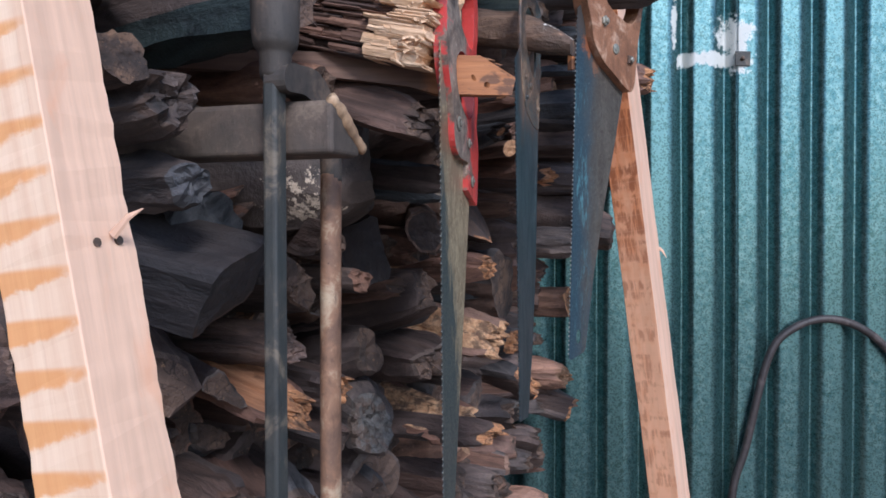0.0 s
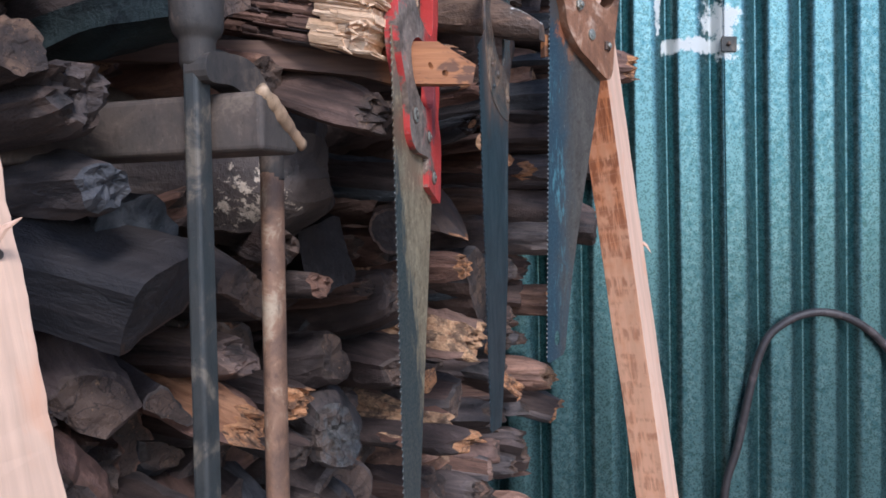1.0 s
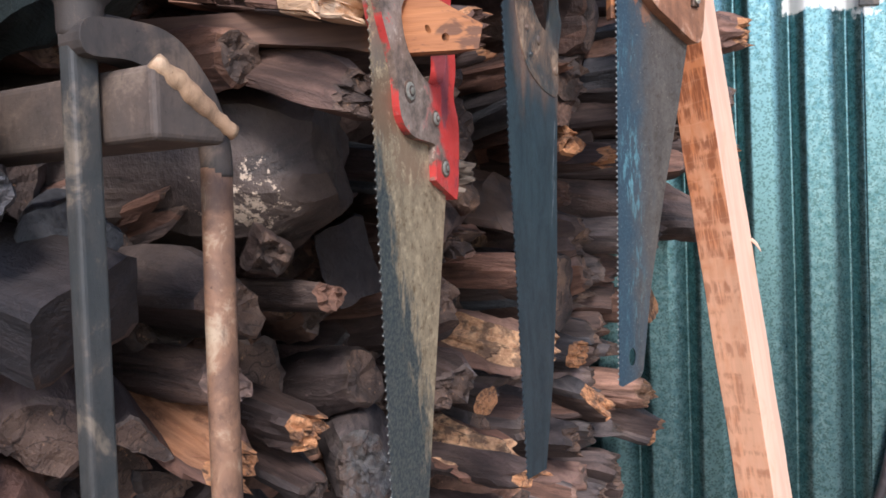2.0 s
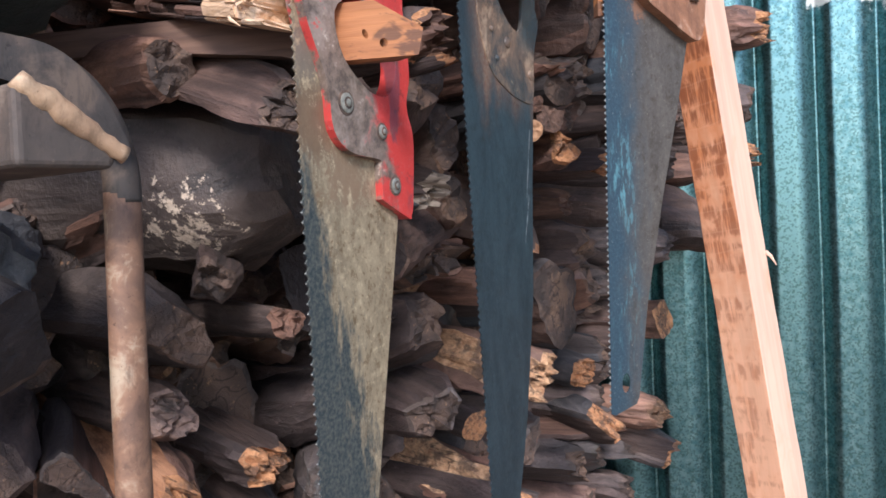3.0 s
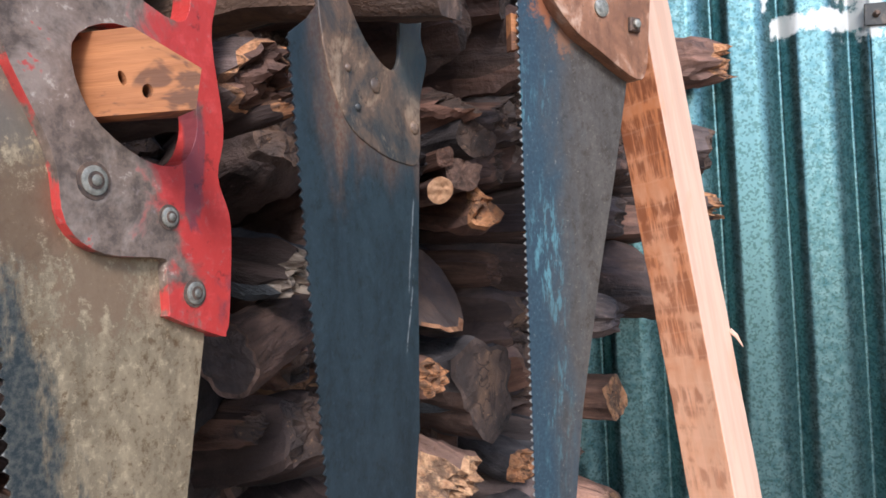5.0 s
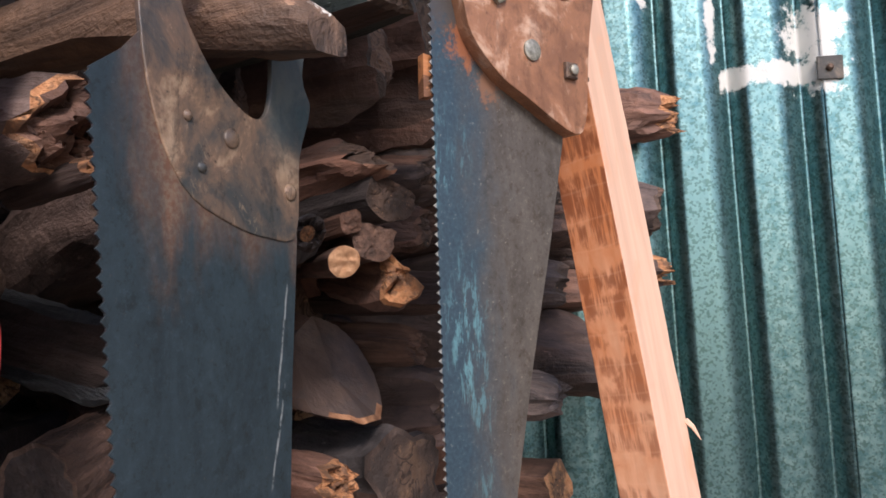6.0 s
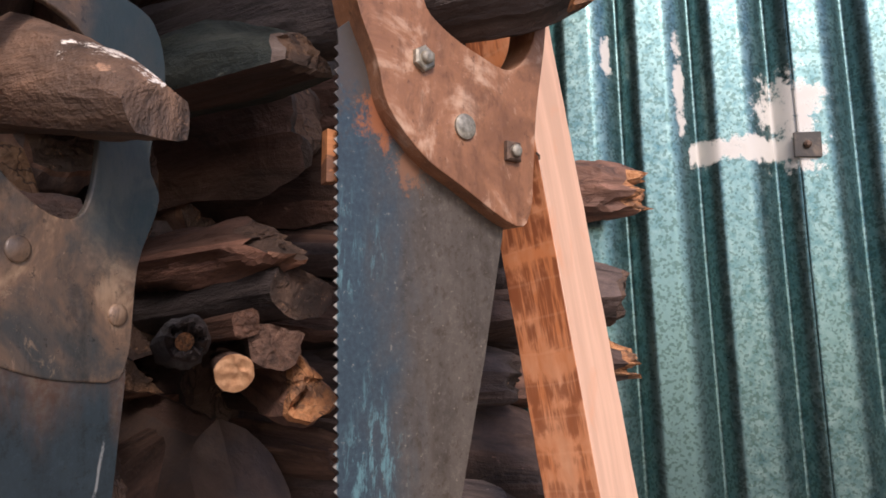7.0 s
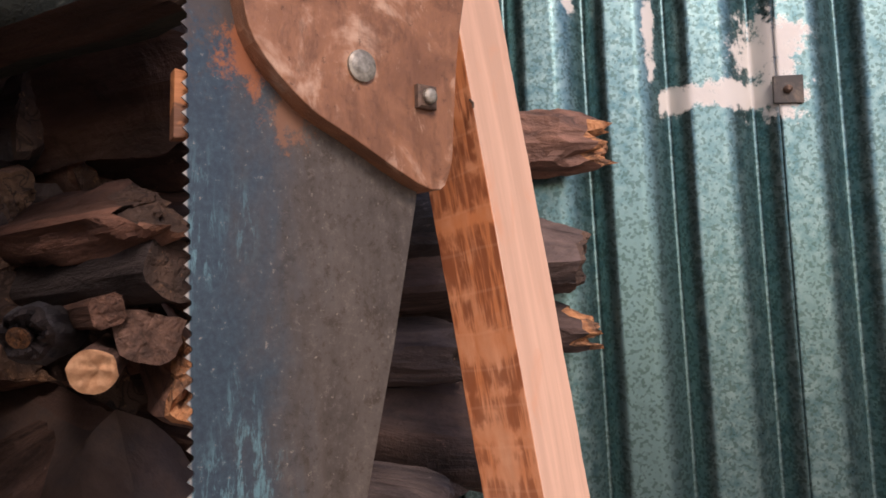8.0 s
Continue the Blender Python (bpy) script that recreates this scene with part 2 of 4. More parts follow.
def plank_material():
    """An orange board with dark blotches, weathered to brown along its far part."""
    m, nt, b = material("plank_wood", 0.65)
    n1 = grain(nt, coords(nt, (0.07, 1, 1)), 110, 4, 0.6, 0.3)
    n2 = grain(nt, coords(nt, (0.45, 1, 1)), 48, 4, 0.6, 0.6)
    c = mix(nt, step(nt, n1, 0.3, 0.7), (0.47, 0.195, 0.072), (0.31, 0.12, 0.045))
    c = mix(nt, calc(nt, "MULTIPLY", step(nt, n2, 0.50, 0.56), 0.8), c, (0.10, 0.05, 0.03))
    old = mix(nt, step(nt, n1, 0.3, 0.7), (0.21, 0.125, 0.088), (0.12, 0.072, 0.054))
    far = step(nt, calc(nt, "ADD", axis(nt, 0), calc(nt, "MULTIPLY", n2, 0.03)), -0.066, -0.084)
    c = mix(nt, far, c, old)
    nt.links.new(c, b.inputs["Base Color"])
    relief(nt, b, n1, 0.5, 0.003)
    return m


PLANK_MAT = plank_material()


def blade_material(name, base, patch, edge, speck, rule, streak=None, mottle=1.0, stain=None, teeth=None, scratch=None):
    """Old saw steel: base and patch are mixed by rule(nt, x, z, noise), with rust specks and grime."""
    m, nt, b = material(name, 0.42, 0.3)
    v = coords(nt, (1, 1, 0.35))
    n1 = grain(nt, v, 38, 6, 0.65, 0.4)
    n2 = grain(nt, coords(nt), 330, 4, 0.7)
    c0 = mix(nt, step(nt, n1, 0.3, 0.7), base, tuple(k * 0.6 for k in base))
    n3 = grain(nt, coords(nt, (1, 1, 0.8)), 85, 9, 0.78)
    c0 = mix(nt, calc(nt, "MULTIPLY", step(nt, n3, 0.5, 0.7), mottle), c0, tuple(min(1.0, k * 1.35) for k in base))
    c0 = mix(nt, calc(nt, "MULTIPLY", step(nt, n3, 0.47, 0.36), mottle), c0, tuple(k * f for k, f in zip(base, (0.42, 0.36, 0.3))))
    n5 = grain(nt, coords(nt), 150, 8, 0.8)
    c0 = mix(nt, calc(nt, "MULTIPLY", step(nt, n5, 0.54, 0.64), 0.7 * mottle), c0, tuple(min(1.0, k * 1.6) for k in base))
    c0 = mix(nt, calc(nt, "MULTIPLY", step(nt, n5, 0.46, 0.37), 0.75 * mottle), c0, tuple(k * f for k, f in zip(base, (0.36, 0.27, 0.2))))
    f = rule(nt, axis(nt, 0), axis(nt, 2), n1)
    c = mix(nt, f, c0, mix(nt, step(nt, n2, 0.35, 0.7), patch, edge))
    c = mix(nt, calc(nt, "MULTIPLY", step(nt, n2, 0.62, 0.76), 0.6), c, speck)
    if streak:
        n4 = grain(nt, coords(nt, (1, 1, 0.22)), 170, 5, 0.75, 0.3)
        zone = calc(nt, "MULTIPLY", step(nt, axis(nt, 0), -0.065, -0.095), step(nt, grain(nt, coords(nt, (1, 1, 0.5)), 20, 3), 0.44, 0.6))
        zone = calc(nt, "MULTIPLY", zone, calc(nt, "MULTIPLY", step(nt, axis(nt, 2), 0.03, -0.05), step(nt, axis(nt, 2), -0.40, -0.22)))
        c = mix(nt, calc(nt, "MULTIPLY", calc(nt, "MULTIPLY", step(nt, n4, 0.49, 0.62), zone), 0.8), c, streak)
    # paler tooth tips: their highlight is put into the colour
    if teeth:
        (xa, za), (xb, zb) = teeth
        line = calc(nt, "ADD", calc(nt, "MULTIPLY", calc(nt, "SUBTRACT", axis(nt, 2), za), (xb - xa) / (zb - za)), xa)
        c = mix(nt, calc(nt, "MULTIPLY", step(nt, calc(nt, "SUBTRACT", axis(nt, 0), line), -0.0006, -0.0018), step(nt, n3, 0.35, 0.5)), c, (0.40, 0.39, 0.35))
    for (xa, za), (xb, zb) in scratch or ():
        line = calc(nt, "ADD", calc(nt, "MULTIPLY", calc(nt, "SUBTRACT", axis(nt, 2), za), (xb - xa) / (zb - za)), xa)
        off = calc(nt, "ABSOLUTE", calc(nt, "ADD", calc(nt, "SUBTRACT", axis(nt, 0), line), calc(nt, "MULTIPLY", calc(nt, "SUBTRACT", n1, 0.5), 0.006)))
        mid, half = (za + zb) / 2, abs(za - zb) / 2
        within = step(nt, calc(nt, "ABSOLUTE", calc(nt, "SUBTRACT", axis(nt, 2), mid)), half, half * 0.8)
        c = mix(nt, calc(nt, "MULTIPLY", calc(nt, "MULTIPLY", step(nt, off, 0.0011, 0.0003), within), step(nt, n3, 0.42, 0.55)), c, (0.30, 0.32, 0.31))
    for x0, z0, r0, tone in stain or ():
        dx, dz = calc(nt, "SUBTRACT", axis(nt, 0), x0), calc(nt, "SUBTRACT", axis(nt, 2), z0)
        away = calc(nt, "SQRT", calc(nt, "ADD", calc(nt, "MULTIPLY", dx, dx), calc(nt, "MULTIPLY", dz, dz)))
        near = calc(nt, "ADD", calc(nt, "DIVIDE", away, r0), calc(nt, "ADD", calc(nt, "MULTIPLY", calc(nt, "SUBTRACT", n3, 0.5), 2.6), calc(nt, "MULTIPLY", calc(nt, "SUBTRACT", n5, 0.5), 3.0)))
        c = mix(nt, calc(nt, "MULTIPLY", step(nt, near, 1.0, 0.4), 0.85), c, tone)
    nt.links.new(c, b.inputs["Base Color"])
    nt.links.new(calc(nt, "ADD", calc(nt, "MULTIPLY", n1, 0.35), 0.28), b.inputs["Roughness"])
    relief(nt, b, n2, 0.25, 0.001)
    return m


def rule_old(nt, x, z, n):
    line = calc(nt, "ADD", x, calc(nt, "MULTIPLY", z, 0.27))
    fine = grain(nt, coords(nt, (1, 1, 0.3)), 130, 6, 0.75)
    line = calc(nt, "ADD", line, calc(nt, "ADD", calc(nt, "MULTIPLY", calc(nt, "SUBTRACT", n, 0.5), 0.11), calc(nt, "MULTIPLY", calc(nt, "SUBTRACT", fine, 0.5), 0.10)))
    return step(nt, line, -0.036, -0.066)


def rule_rust(nt, x, z, n):
    low = step(nt, calc(nt, "ADD", z, calc(nt, "MULTIPLY", n, 0.16)), -0.03, 0.06)
    return calc(nt, "MULTIPLY", low, step(nt, calc(nt, "ADD", x, calc(nt, "MULTIPLY", n, 0.06)), -0.01, 0.035))


def rule_blue(nt, x, z, n):
    return step(nt, calc(nt, "ADD", x, calc(nt, "MULTIPLY", n, 0.09)), -0.01, -0.065)


BLADE_OLD = blade_material("patina_blade", (0.39, 0.305, 0.19), (0.036, 0.048, 0.052), (0.13, 0.13, 0.11), (0.13, 0.09, 0.055), rule_old, None, 1.0,
                           [(-0.028, -0.015, 0.034, (0.19, 0.12, 0.07)), (0.005, -0.05, 0.03, (0.27, 0.18, 0.11)), (-0.03, 0.03, 0.025, (0.20, 0.17, 0.13))], ((-0.046, 0.075), (-0.035, -0.40)))
BLADE_DARK = blade_material("dark_blade", (0.038, 0.056, 0.066), (0.19, 0.092, 0.054), (0.25, 0.18, 0.125), (0.09, 0.08, 0.07), rule_rust, None, 0.6, None, None,
                            [((0.073, -0.095), (0.060, -0.165)), ((0.068, -0.150), (0.054, -0.205))])
BLADE_BLUE = blade_material("blued_blade", (0.128, 0.110, 0.092), (0.034, 0.057, 0.078), (0.05, 0.09, 0.115), (0.46, 0.40, 0.32), rule_blue, (0.14, 0.31, 0.345), 0.7,
                            [(-0.108, 0.088, 0.045, (0.085, 0.070, 0.060)), (-0.094, 0.052, 0.017, (0.36, 0.13, 0.055)), (-0.072, 0.028, 0.016, (0.26, 0.13, 0.075))], ((-0.1215, 0.092), (-0.117, -0.398)))


def paint_material(name, top, under, lo, hi, rough):
    """Chipped paint over bare grey and rust; the wear follows the thing's own x, paint stays on its edges."""
    m, nt, b = material(name, rough)
    n1 = grain(nt, coords(nt), 32, 5, 0.65, 0.5)
    n2 = grain(nt, coords(nt), 190, 4, 0.7)
    n3 = grain(nt, coords(nt), 75, 8, 0.75)
    bare = mix(nt, step(nt, n3, 0.36, 0.62), tuple(k * 0.38 for k in under), under)
    bare = mix(nt, calc(nt, "MULTIPLY", step(nt, n1, 0.48, 0.66), 0.7), bare, (0.35, 0.28, 0.225))
    bare = mix(nt, step(nt, n3, 0.60, 0.66), bare, (0.44, 0.37, 0.30))
    tc = nt.nodes.new("ShaderNodeTexCoord")
    sep = nt.nodes.new("ShaderNodeSeparateXYZ")
    nt.links.new(tc.outputs["Normal"], sep.inputs[0])
    side = calc(nt, "SUBTRACT", 1.0, step(nt, calc(nt, "ABSOLUTE", sep.outputs[1]), 0.75, 0.99))
    rim = calc(nt, "MULTIPLY", side, step(nt, n1, 0.46, 0.54))
    f = step(nt, calc(nt, "ADD", axis(nt, 0), calc(nt, "MULTIPLY", calc(nt, "SUBTRACT", n1, 0.5), 0.15)), lo, hi)
    chips = step(nt, n1, 0.62, 0.65)
    f = calc(nt, "MAXIMUM", calc(nt, "MAXIMUM", f, rim), calc(nt, "MULTIPLY", chips, 0.8))
    dull = mix(nt, calc(nt, "MULTIPLY", step(nt, n3, 0.5, 0.7), 0.5), top, tuple(min(1.0, k * 1.5 + 0.04) for k in top))
    dull = mix(nt, calc(nt, "MULTIPLY", step(nt, n3, 0.42, 0.34), 0.7), dull, (0.13, 0.025, 0.025))
    slate = grain(nt, coords(nt, (1, 1, 0.6)), 24, 5, 0.6, 0.8)
    dull = mix(nt, calc(nt, "MULTIPLY", step(nt, slate, 0.57, 0.64), 0.6), dull, (0.062, 0.060, 0.078))
    c = mix(nt, f, bare, dull)
    c = mix(nt, calc(nt, "MULTIPLY", step(nt, n2, 0.58, 0.75), 0.4), c, (0.33, 0.26, 0.24))
    nt.links.new(c, b.inputs["Base Color"])
    nt.links.new(calc(nt, "SUBTRACT", 0.62, calc(nt, "MULTIPLY", f, 0.3)), b.inputs["Roughness"])
    relief(nt, b, calc(nt, "ADD", n2, n3), 0.3, 0.0015)
    return m


RED = paint_material("worn_red_paint", (0.50, 0.05, 0.042), (0.225, 0.165, 0.125), 0.030, 0.056, 0.3)


def handle_material(name, a, c2, worn, rough, polish=None):
    m, nt, b = material(name, rough)
    n1 = grain(nt, coords(nt), 22, 5, 0.65, 0.5)
    n2 = grain(nt, coords(nt, (1, 1, 0.3)), 140, 4, 0.65)
    c = mix(nt, step(nt, n1, 0.35, 0.65), a, c2)
    c = mix(nt, step(nt, n1, 0.53, 0.66), c, worn)
    n3 = grain(nt, coords(nt, (1, 1, 0.6), 0), 60, 6, 0.75, 0.6)
    c = mix(nt, calc(nt, "MULTIPLY", step(nt, n3, 0.50, 0.66), 0.5), c, tuple(k * 0.45 for k in a))
    c = mix(nt, calc(nt, "MULTIPLY", step(nt, n3, 0.42, 0.32), 0.5), c, worn)
    c = mix(nt, calc(nt, "MULTIPLY", step(nt, n2, 0.5, 0.75), 0.4), c, tuple(k * 0.45 for k in a))
    n4 = grain(nt, coords(nt), 170, 6, 0.8)
    c = mix(nt, calc(nt, "MULTIPLY", step(nt, n4, 0.62, 0.70), 0.6), c, worn)
    c = mix(nt, calc(nt, "MULTIPLY", step(nt, n4, 0.40, 0.32), 0.7), c, tuple(k * 0.3 for k in a))
    if polish:
        f = calc(nt, "MULTIPLY", step(nt, axis(nt, 0), 0.048, 0.066), step(nt, axis(nt, 2), -0.045, -0.012))
        c = mix(nt, calc(nt, "MULTIPLY", f, 0.85), c, polish)
        nt.links.new(calc(nt, "SUBTRACT", rough, calc(nt, "MULTIPLY", f, rough * 0.5)), b.inputs["Roughness"])
    nt.links.new(c, b.inputs["Base Color"])
    relief(nt, b, calc(nt, "ADD", n2, n4), 0.35, 0.0015)
    return m


HANDLE_BROWN = handle_material("worn_wood_handle", (0.20, 0.092, 0.048), (0.35, 0.165, 0.085), (0.54, 0.36, 0.25), 0.42)
HANDLE_BLACK = handle_material("rusty_black_handle", (0.050, 0.052, 0.050), (0.20, 0.122, 0.075), (0.33, 0.23, 0.15), 0.26, (0.032, 0.054, 0.060))
BOW_TEAL = handle_material("dull_teal_steel", (0.037, 0.040, 0.038), (0.056, 0.053, 0.047), (0.16, 0.13, 0.095), 0.6)
BOW_RUST = handle_material("rusty_steel_tube", (0.15, 0.085, 0.055), (0.30, 0.16, 0.09), (0.44, 0.33, 0.22), 0.6)
BOW_GREY = handle_material("grimy_grey_steel", (0.046, 0.039, 0.033), (0.072, 0.056, 0.045), (0.14, 0.10, 0.072), 0.65)
GRIMY = handle_material("grimy_timber", (0.075, 0.058, 0.046), (0.115, 0.083, 0.062), (0.20, 0.15, 0.11), 0.7)
BOW_WORN = handle_material("worn_tan_edge", (0.34, 0.21, 0.12), (0.46, 0.30, 0.17), (0.58, 0.42, 0.27), 0.7)
HOSE = handle_material("black_hose_rubber", (0.035, 0.03, 0.03), (0.055, 0.042, 0.04), (0.10, 0.08, 0.075), 0.5)
ZINC, _nt, _b = material("zinc_bolt", 0.45, 0.45)
_n = grain(_nt, coords(_nt), 260, 3)
_nt.links.new(ramp(_nt, _n, (0.3, (0.16, 0.15, 0.12)), (0.75, (0.48, 0.46, 0.38))), _b.inputs["Base Color"])
RUST, _nt, _b = material("rusty_iron", 0.7, 0.3)
_n = grain(_nt, coords(_nt), 200, 4)
_nt.links.new(ramp(_nt, _n, (0.3, (0.05, 0.04, 0.035)), (0.7, (0.2, 0.13, 0.09))), _b.inputs["Base Color"])


def galvanised():
    m, nt, b = material("galvanised_sheet", 0.45, 0.9)
    v = coords(nt)
    sp = nt.nodes.new("ShaderNodeTexVoronoi")
    sp.feature = "F1"
    nt.links.new(v, sp.inputs["Vector"])
    sp.inputs["Scale"].default_value = 320
    n1 = grain(nt, coords(nt, (1, 1, 0.25)), 12, 5, 0.6, 0.4)
    n2 = grain(nt, v, 75, 5, 0.7)
    c = mix(nt, step(nt, n2, 0.3, 0.7), (0.075, 0.175, 0.19), (0.20, 0.325, 0.32))
    c = mix(nt, step(nt, n1, 0.42, 0.7), c, (0.145, 0.26, 0.262))
    bw = nt.nodes.new("ShaderNodeRGBToBW")
    nt.links.new(sp.outputs["Color"], bw.inputs[0])
    c = mix(nt, calc(nt, "MULTIPLY", step(nt, bw.outputs[0], 0.56, 0.70), 0.72), c, (0.065, 0.125, 0.115))
    # splashes of white paint in a band at the height of the nail
    x, z = axis(nt, 0), axis(nt, 2)
    n3 = grain(nt, coords(nt), 34, 8, 0.78)
    band = calc(nt, "SUBTRACT", 1.0, step(nt, calc(nt, "ABSOLUTE", calc(nt, "SUBTRACT", z, 1.852)), 0.004, 0.03))
    band = calc(nt, "MULTIPLY", band, calc(nt, "MULTIPLY", step(nt, x, 0.19, 0.2), step(nt, x, 0.345, 0.325)))
    blob = calc(nt, "SUBTRACT", 1.0, step(nt, calc(nt, "ABSOLUTE", calc(nt, "SUBTRACT", x, 0.315)), 0.0, 0.070))
    blob = calc(nt, "MULTIPLY", blob, step(nt, calc(nt, "ABSOLUTE", calc(nt, "SUBTRACT", z, 1.89)), 0.12, 0.01))
    # two upright sky reflections on the ridges, painted in as whitish streaks
    for x0, z0, tall in ((0.102, 1.985, 0.05), (0.188, 1.94, 0.12)):
        glint = calc(nt, "MULTIPLY", step(nt, calc(nt, "ABSOLUTE", calc(nt, "SUBTRACT", x, x0)), 0.016, 0.0), step(nt, calc(nt, "ABSOLUTE", calc(nt, "SUBTRACT", z, z0)), tall, 0.01))
        blob = calc(nt, "MAXIMUM", blob, calc(nt, "MULTIPLY", glint, 0.98))
    # one mask for the paint splashes and the two painted reflections
    paint = step(nt, calc(nt, "ADD", calc(nt, "MULTIPLY", calc(nt, "MAXIMUM", band, calc(nt, "MULTIPLY", blob, 0.92)), 0.75), calc(nt, "ADD", calc(nt, "MULTIPLY", n3, 1.7), calc(nt, "MULTIPLY", n2, 0.7))), 1.56, 1.76)
    c = mix(nt, paint, c, (0.60, 0.61, 0.57))
    nt.links.new(c, b.inputs["Base Color"])
    nt.links.new(calc(nt, "MULTIPLY", calc(nt, "SUBTRACT", 1.0, paint), 0.9), b.inputs["Metallic"])
    nt.links.new(calc(nt, "ADD", calc(nt, "MULTIPLY", n2, 0.26), 0.19), b.inputs["Roughness"])
    relief(nt, b, n2, 0.12, 0.002)
    return m


GALV = galvanised()


def plain_material(name, a, c2, scale, rough=0.9):
    m, nt, b = material(name, rough)
    n1 = grain(nt, coords(nt), scale, 6, 0.65)
    n2 = grain(nt, coords(nt), scale * 9, 4, 0.6)
    c = mix(nt, step(nt, n1, 0.35, 0.7), a, c2)
    nt.links.new(c, b.inputs["Base Color"])
    relief(nt, b, n2, 0.4, 0.01)
    return m


EARTH = plain_material("trodden_earth", (0.24, 0.185, 0.14), (0.34, 0.265, 0.20), 3.0)
PALE_CUT = plain_material("pale_cut_end", (0.50, 0.27, 0.14), (0.66, 0.40, 0.23), 60.0, 0.75)
# dark surface of the added, unseen side walls and roof
BOARD = plain_material("dark_blocker_board", (0.05, 0.043, 0.038), (0.09, 0.075, 0.065), 5.0)


# ---- mesh helpers ----
def part(name, bm, mat, parent=None, label="", smooth=False, bevel=0.0):
    me = bpy.data.meshes.new(name)
    bmesh.ops.recalc_face_normals(bm, faces=bm.faces)
    bm.to_mesh(me)
    bm.free()
    for m in mat if isinstance(mat, (list, tuple)) else [mat]:
        me.materials.append(m)
    ob = new(name, me)
    if smooth:
        me.polygons.foreach_set("use_smooth", [True] * len(me.polygons))
    if bevel:
        mod = ob.modifiers.new("bevel", "BEVEL")
        mod.width, mod.segments, mod.limit_method, mod.angle_limit = bevel, 3, "ANGLE", radians(45)
    if parent:
        ob.parent = parent
    if label:
        tagged(ob, label)
    return ob


def spline(pts, n=5, closed=True):
    """A smooth curve through the corner points of an outline."""
    out, k = [], len(pts)
    for i in range(k if closed else k - 1):
        p = [Vector(pts[(i + j) % k] if closed else pts[min(max(i + j, 0), k - 1)]) for j in (-1, 0, 1, 2)]
        for a in range(n):
            t = a / n
            out.append(0.5 * (2 * p[1] + (p[2] - p[0]) * t + (2 * p[0] - 5 * p[1] + 4 * p[2] - p[3]) * t * t + (3 * p[1] - p[0] - 3 * p[2] + p[3]) * t ** 3))
    if not closed:
        out.append(Vector(pts[-1]))
    return out


def plate(loops, front, back):
    """A flat piece in the x-z plane from y = front to y = back; the first loop is its outline, the others are holes."""
    bm = bmesh.new()
    edges = []
    for loop in loops:
        vs = [bm.verts.new((p[0], front, p[1])) for p in loop]
        edges += [bm.edges.new((vs[i], vs[(i + 1) % len(vs)])) for i in range(len(vs))]
    bmesh.ops.triangle_fill(bm, use_beauty=True, use_dissolve=False, edges=edges)
    got = bmesh.ops.extrude_face_region(bm, geom=list(bm.faces))
    bmesh.ops.translate(bm, vec=(0, back - front, 0), verts=[g for g in got["geom"] if isinstance(g, bmesh.types.BMVert)])
    return bm


def disc(x, z, r, front, depth, sides=20, dome=0.0):
    """A short round or square-sided stud whose axis is y, its face at y = front - depth."""
    bm = bmesh.new()
    rings = []
    prof = [(r, 0), (r, -depth * 0.75), (r * 0.82, -depth), (r * 0.45, -depth - dome), (0.02 * r, -depth - dome)]
    for pr, py in prof:
        rings.append([bm.verts.new((x + pr * math.cos(2 * math.pi * (i + 0.5) / sides), front + py, z + pr * math.sin(2 * math.pi * (i + 0.5) / sides))) for i in range(sides)])
    for a, b in zip(rings, rings[1:]):
        for i in range(sides):
            bm.faces.new((a[i], a[(i + 1) % sides], b[(i + 1) % sides], b[i]))
    bm.faces.new(rings[-1])
    return bm


def tube(path, radius, sides=12, flat=1.0, normal=(0, 1, 0)):
    """A tube along path; flat squeezes it along normal."""
    bm = bmesh.new()
    path = [Vector(p) for p in path]
    rings = []
    for i, p in enumerate(path):
        r = radius[i] if isinstance(radius, (list, tuple)) else radius
        way = (path[min(i + 1, len(path) - 1)] - path[max(i - 1, 0)]).normalized()
        b = Vector(normal)
        b = (b - way * b.dot(way)).normalized()
        a = way.cross(b)
        rings.append([bm.verts.new(p + a * (r * math.cos(2 * math.pi * k / sides)) + b * (r * flat * math.sin(2 * math.pi * k / sides))) for k in range(sides)])
    for a, b in zip(rings, rings[1:]):
        for k in range(sides):
            bm.faces.new((a[k], a[(k + 1) % sides], b[(k + 1) % sides], b[k]))
    bm.faces.new(rings[0][::-1])
    bm.faces.new(rings[-1])
    return bm


def box(x0, x1, y0, y1, z0, z1):
    bm = bmesh.new()
    bmesh.ops.create_cube(bm, size=1, matrix=Matrix.LocRotScale(((x0 + x1) / 2, (y0 + y1) / 2, (z0 + z1) / 2), None, (x1 - x0, y1 - y0, z1 - z0)))
    return bm


# ---- structure ----
g = bmesh.new()
bmesh.ops.create_grid(g, x_segments=60, y_segments=60, size=1.0)
for v in g.verts:
    r = v.co.copy()
    v.co.x, v.co.y = r.x * abs(r.x) ** 2 * 400, r.y * abs(r.y) ** 2 * 400
    v.co.z = 0.012 * noise.noise(Vector((v.co.x * 1.7, v.co.y * 1.7, 0)))
tagged(part("ground", g, EARTH, smooth=True), "bare trodden brown earth floor reaching far outside", "ground", kind="structure")

PITCH, CREST, WALL_Y = 0.0905, 0.158, 0.462


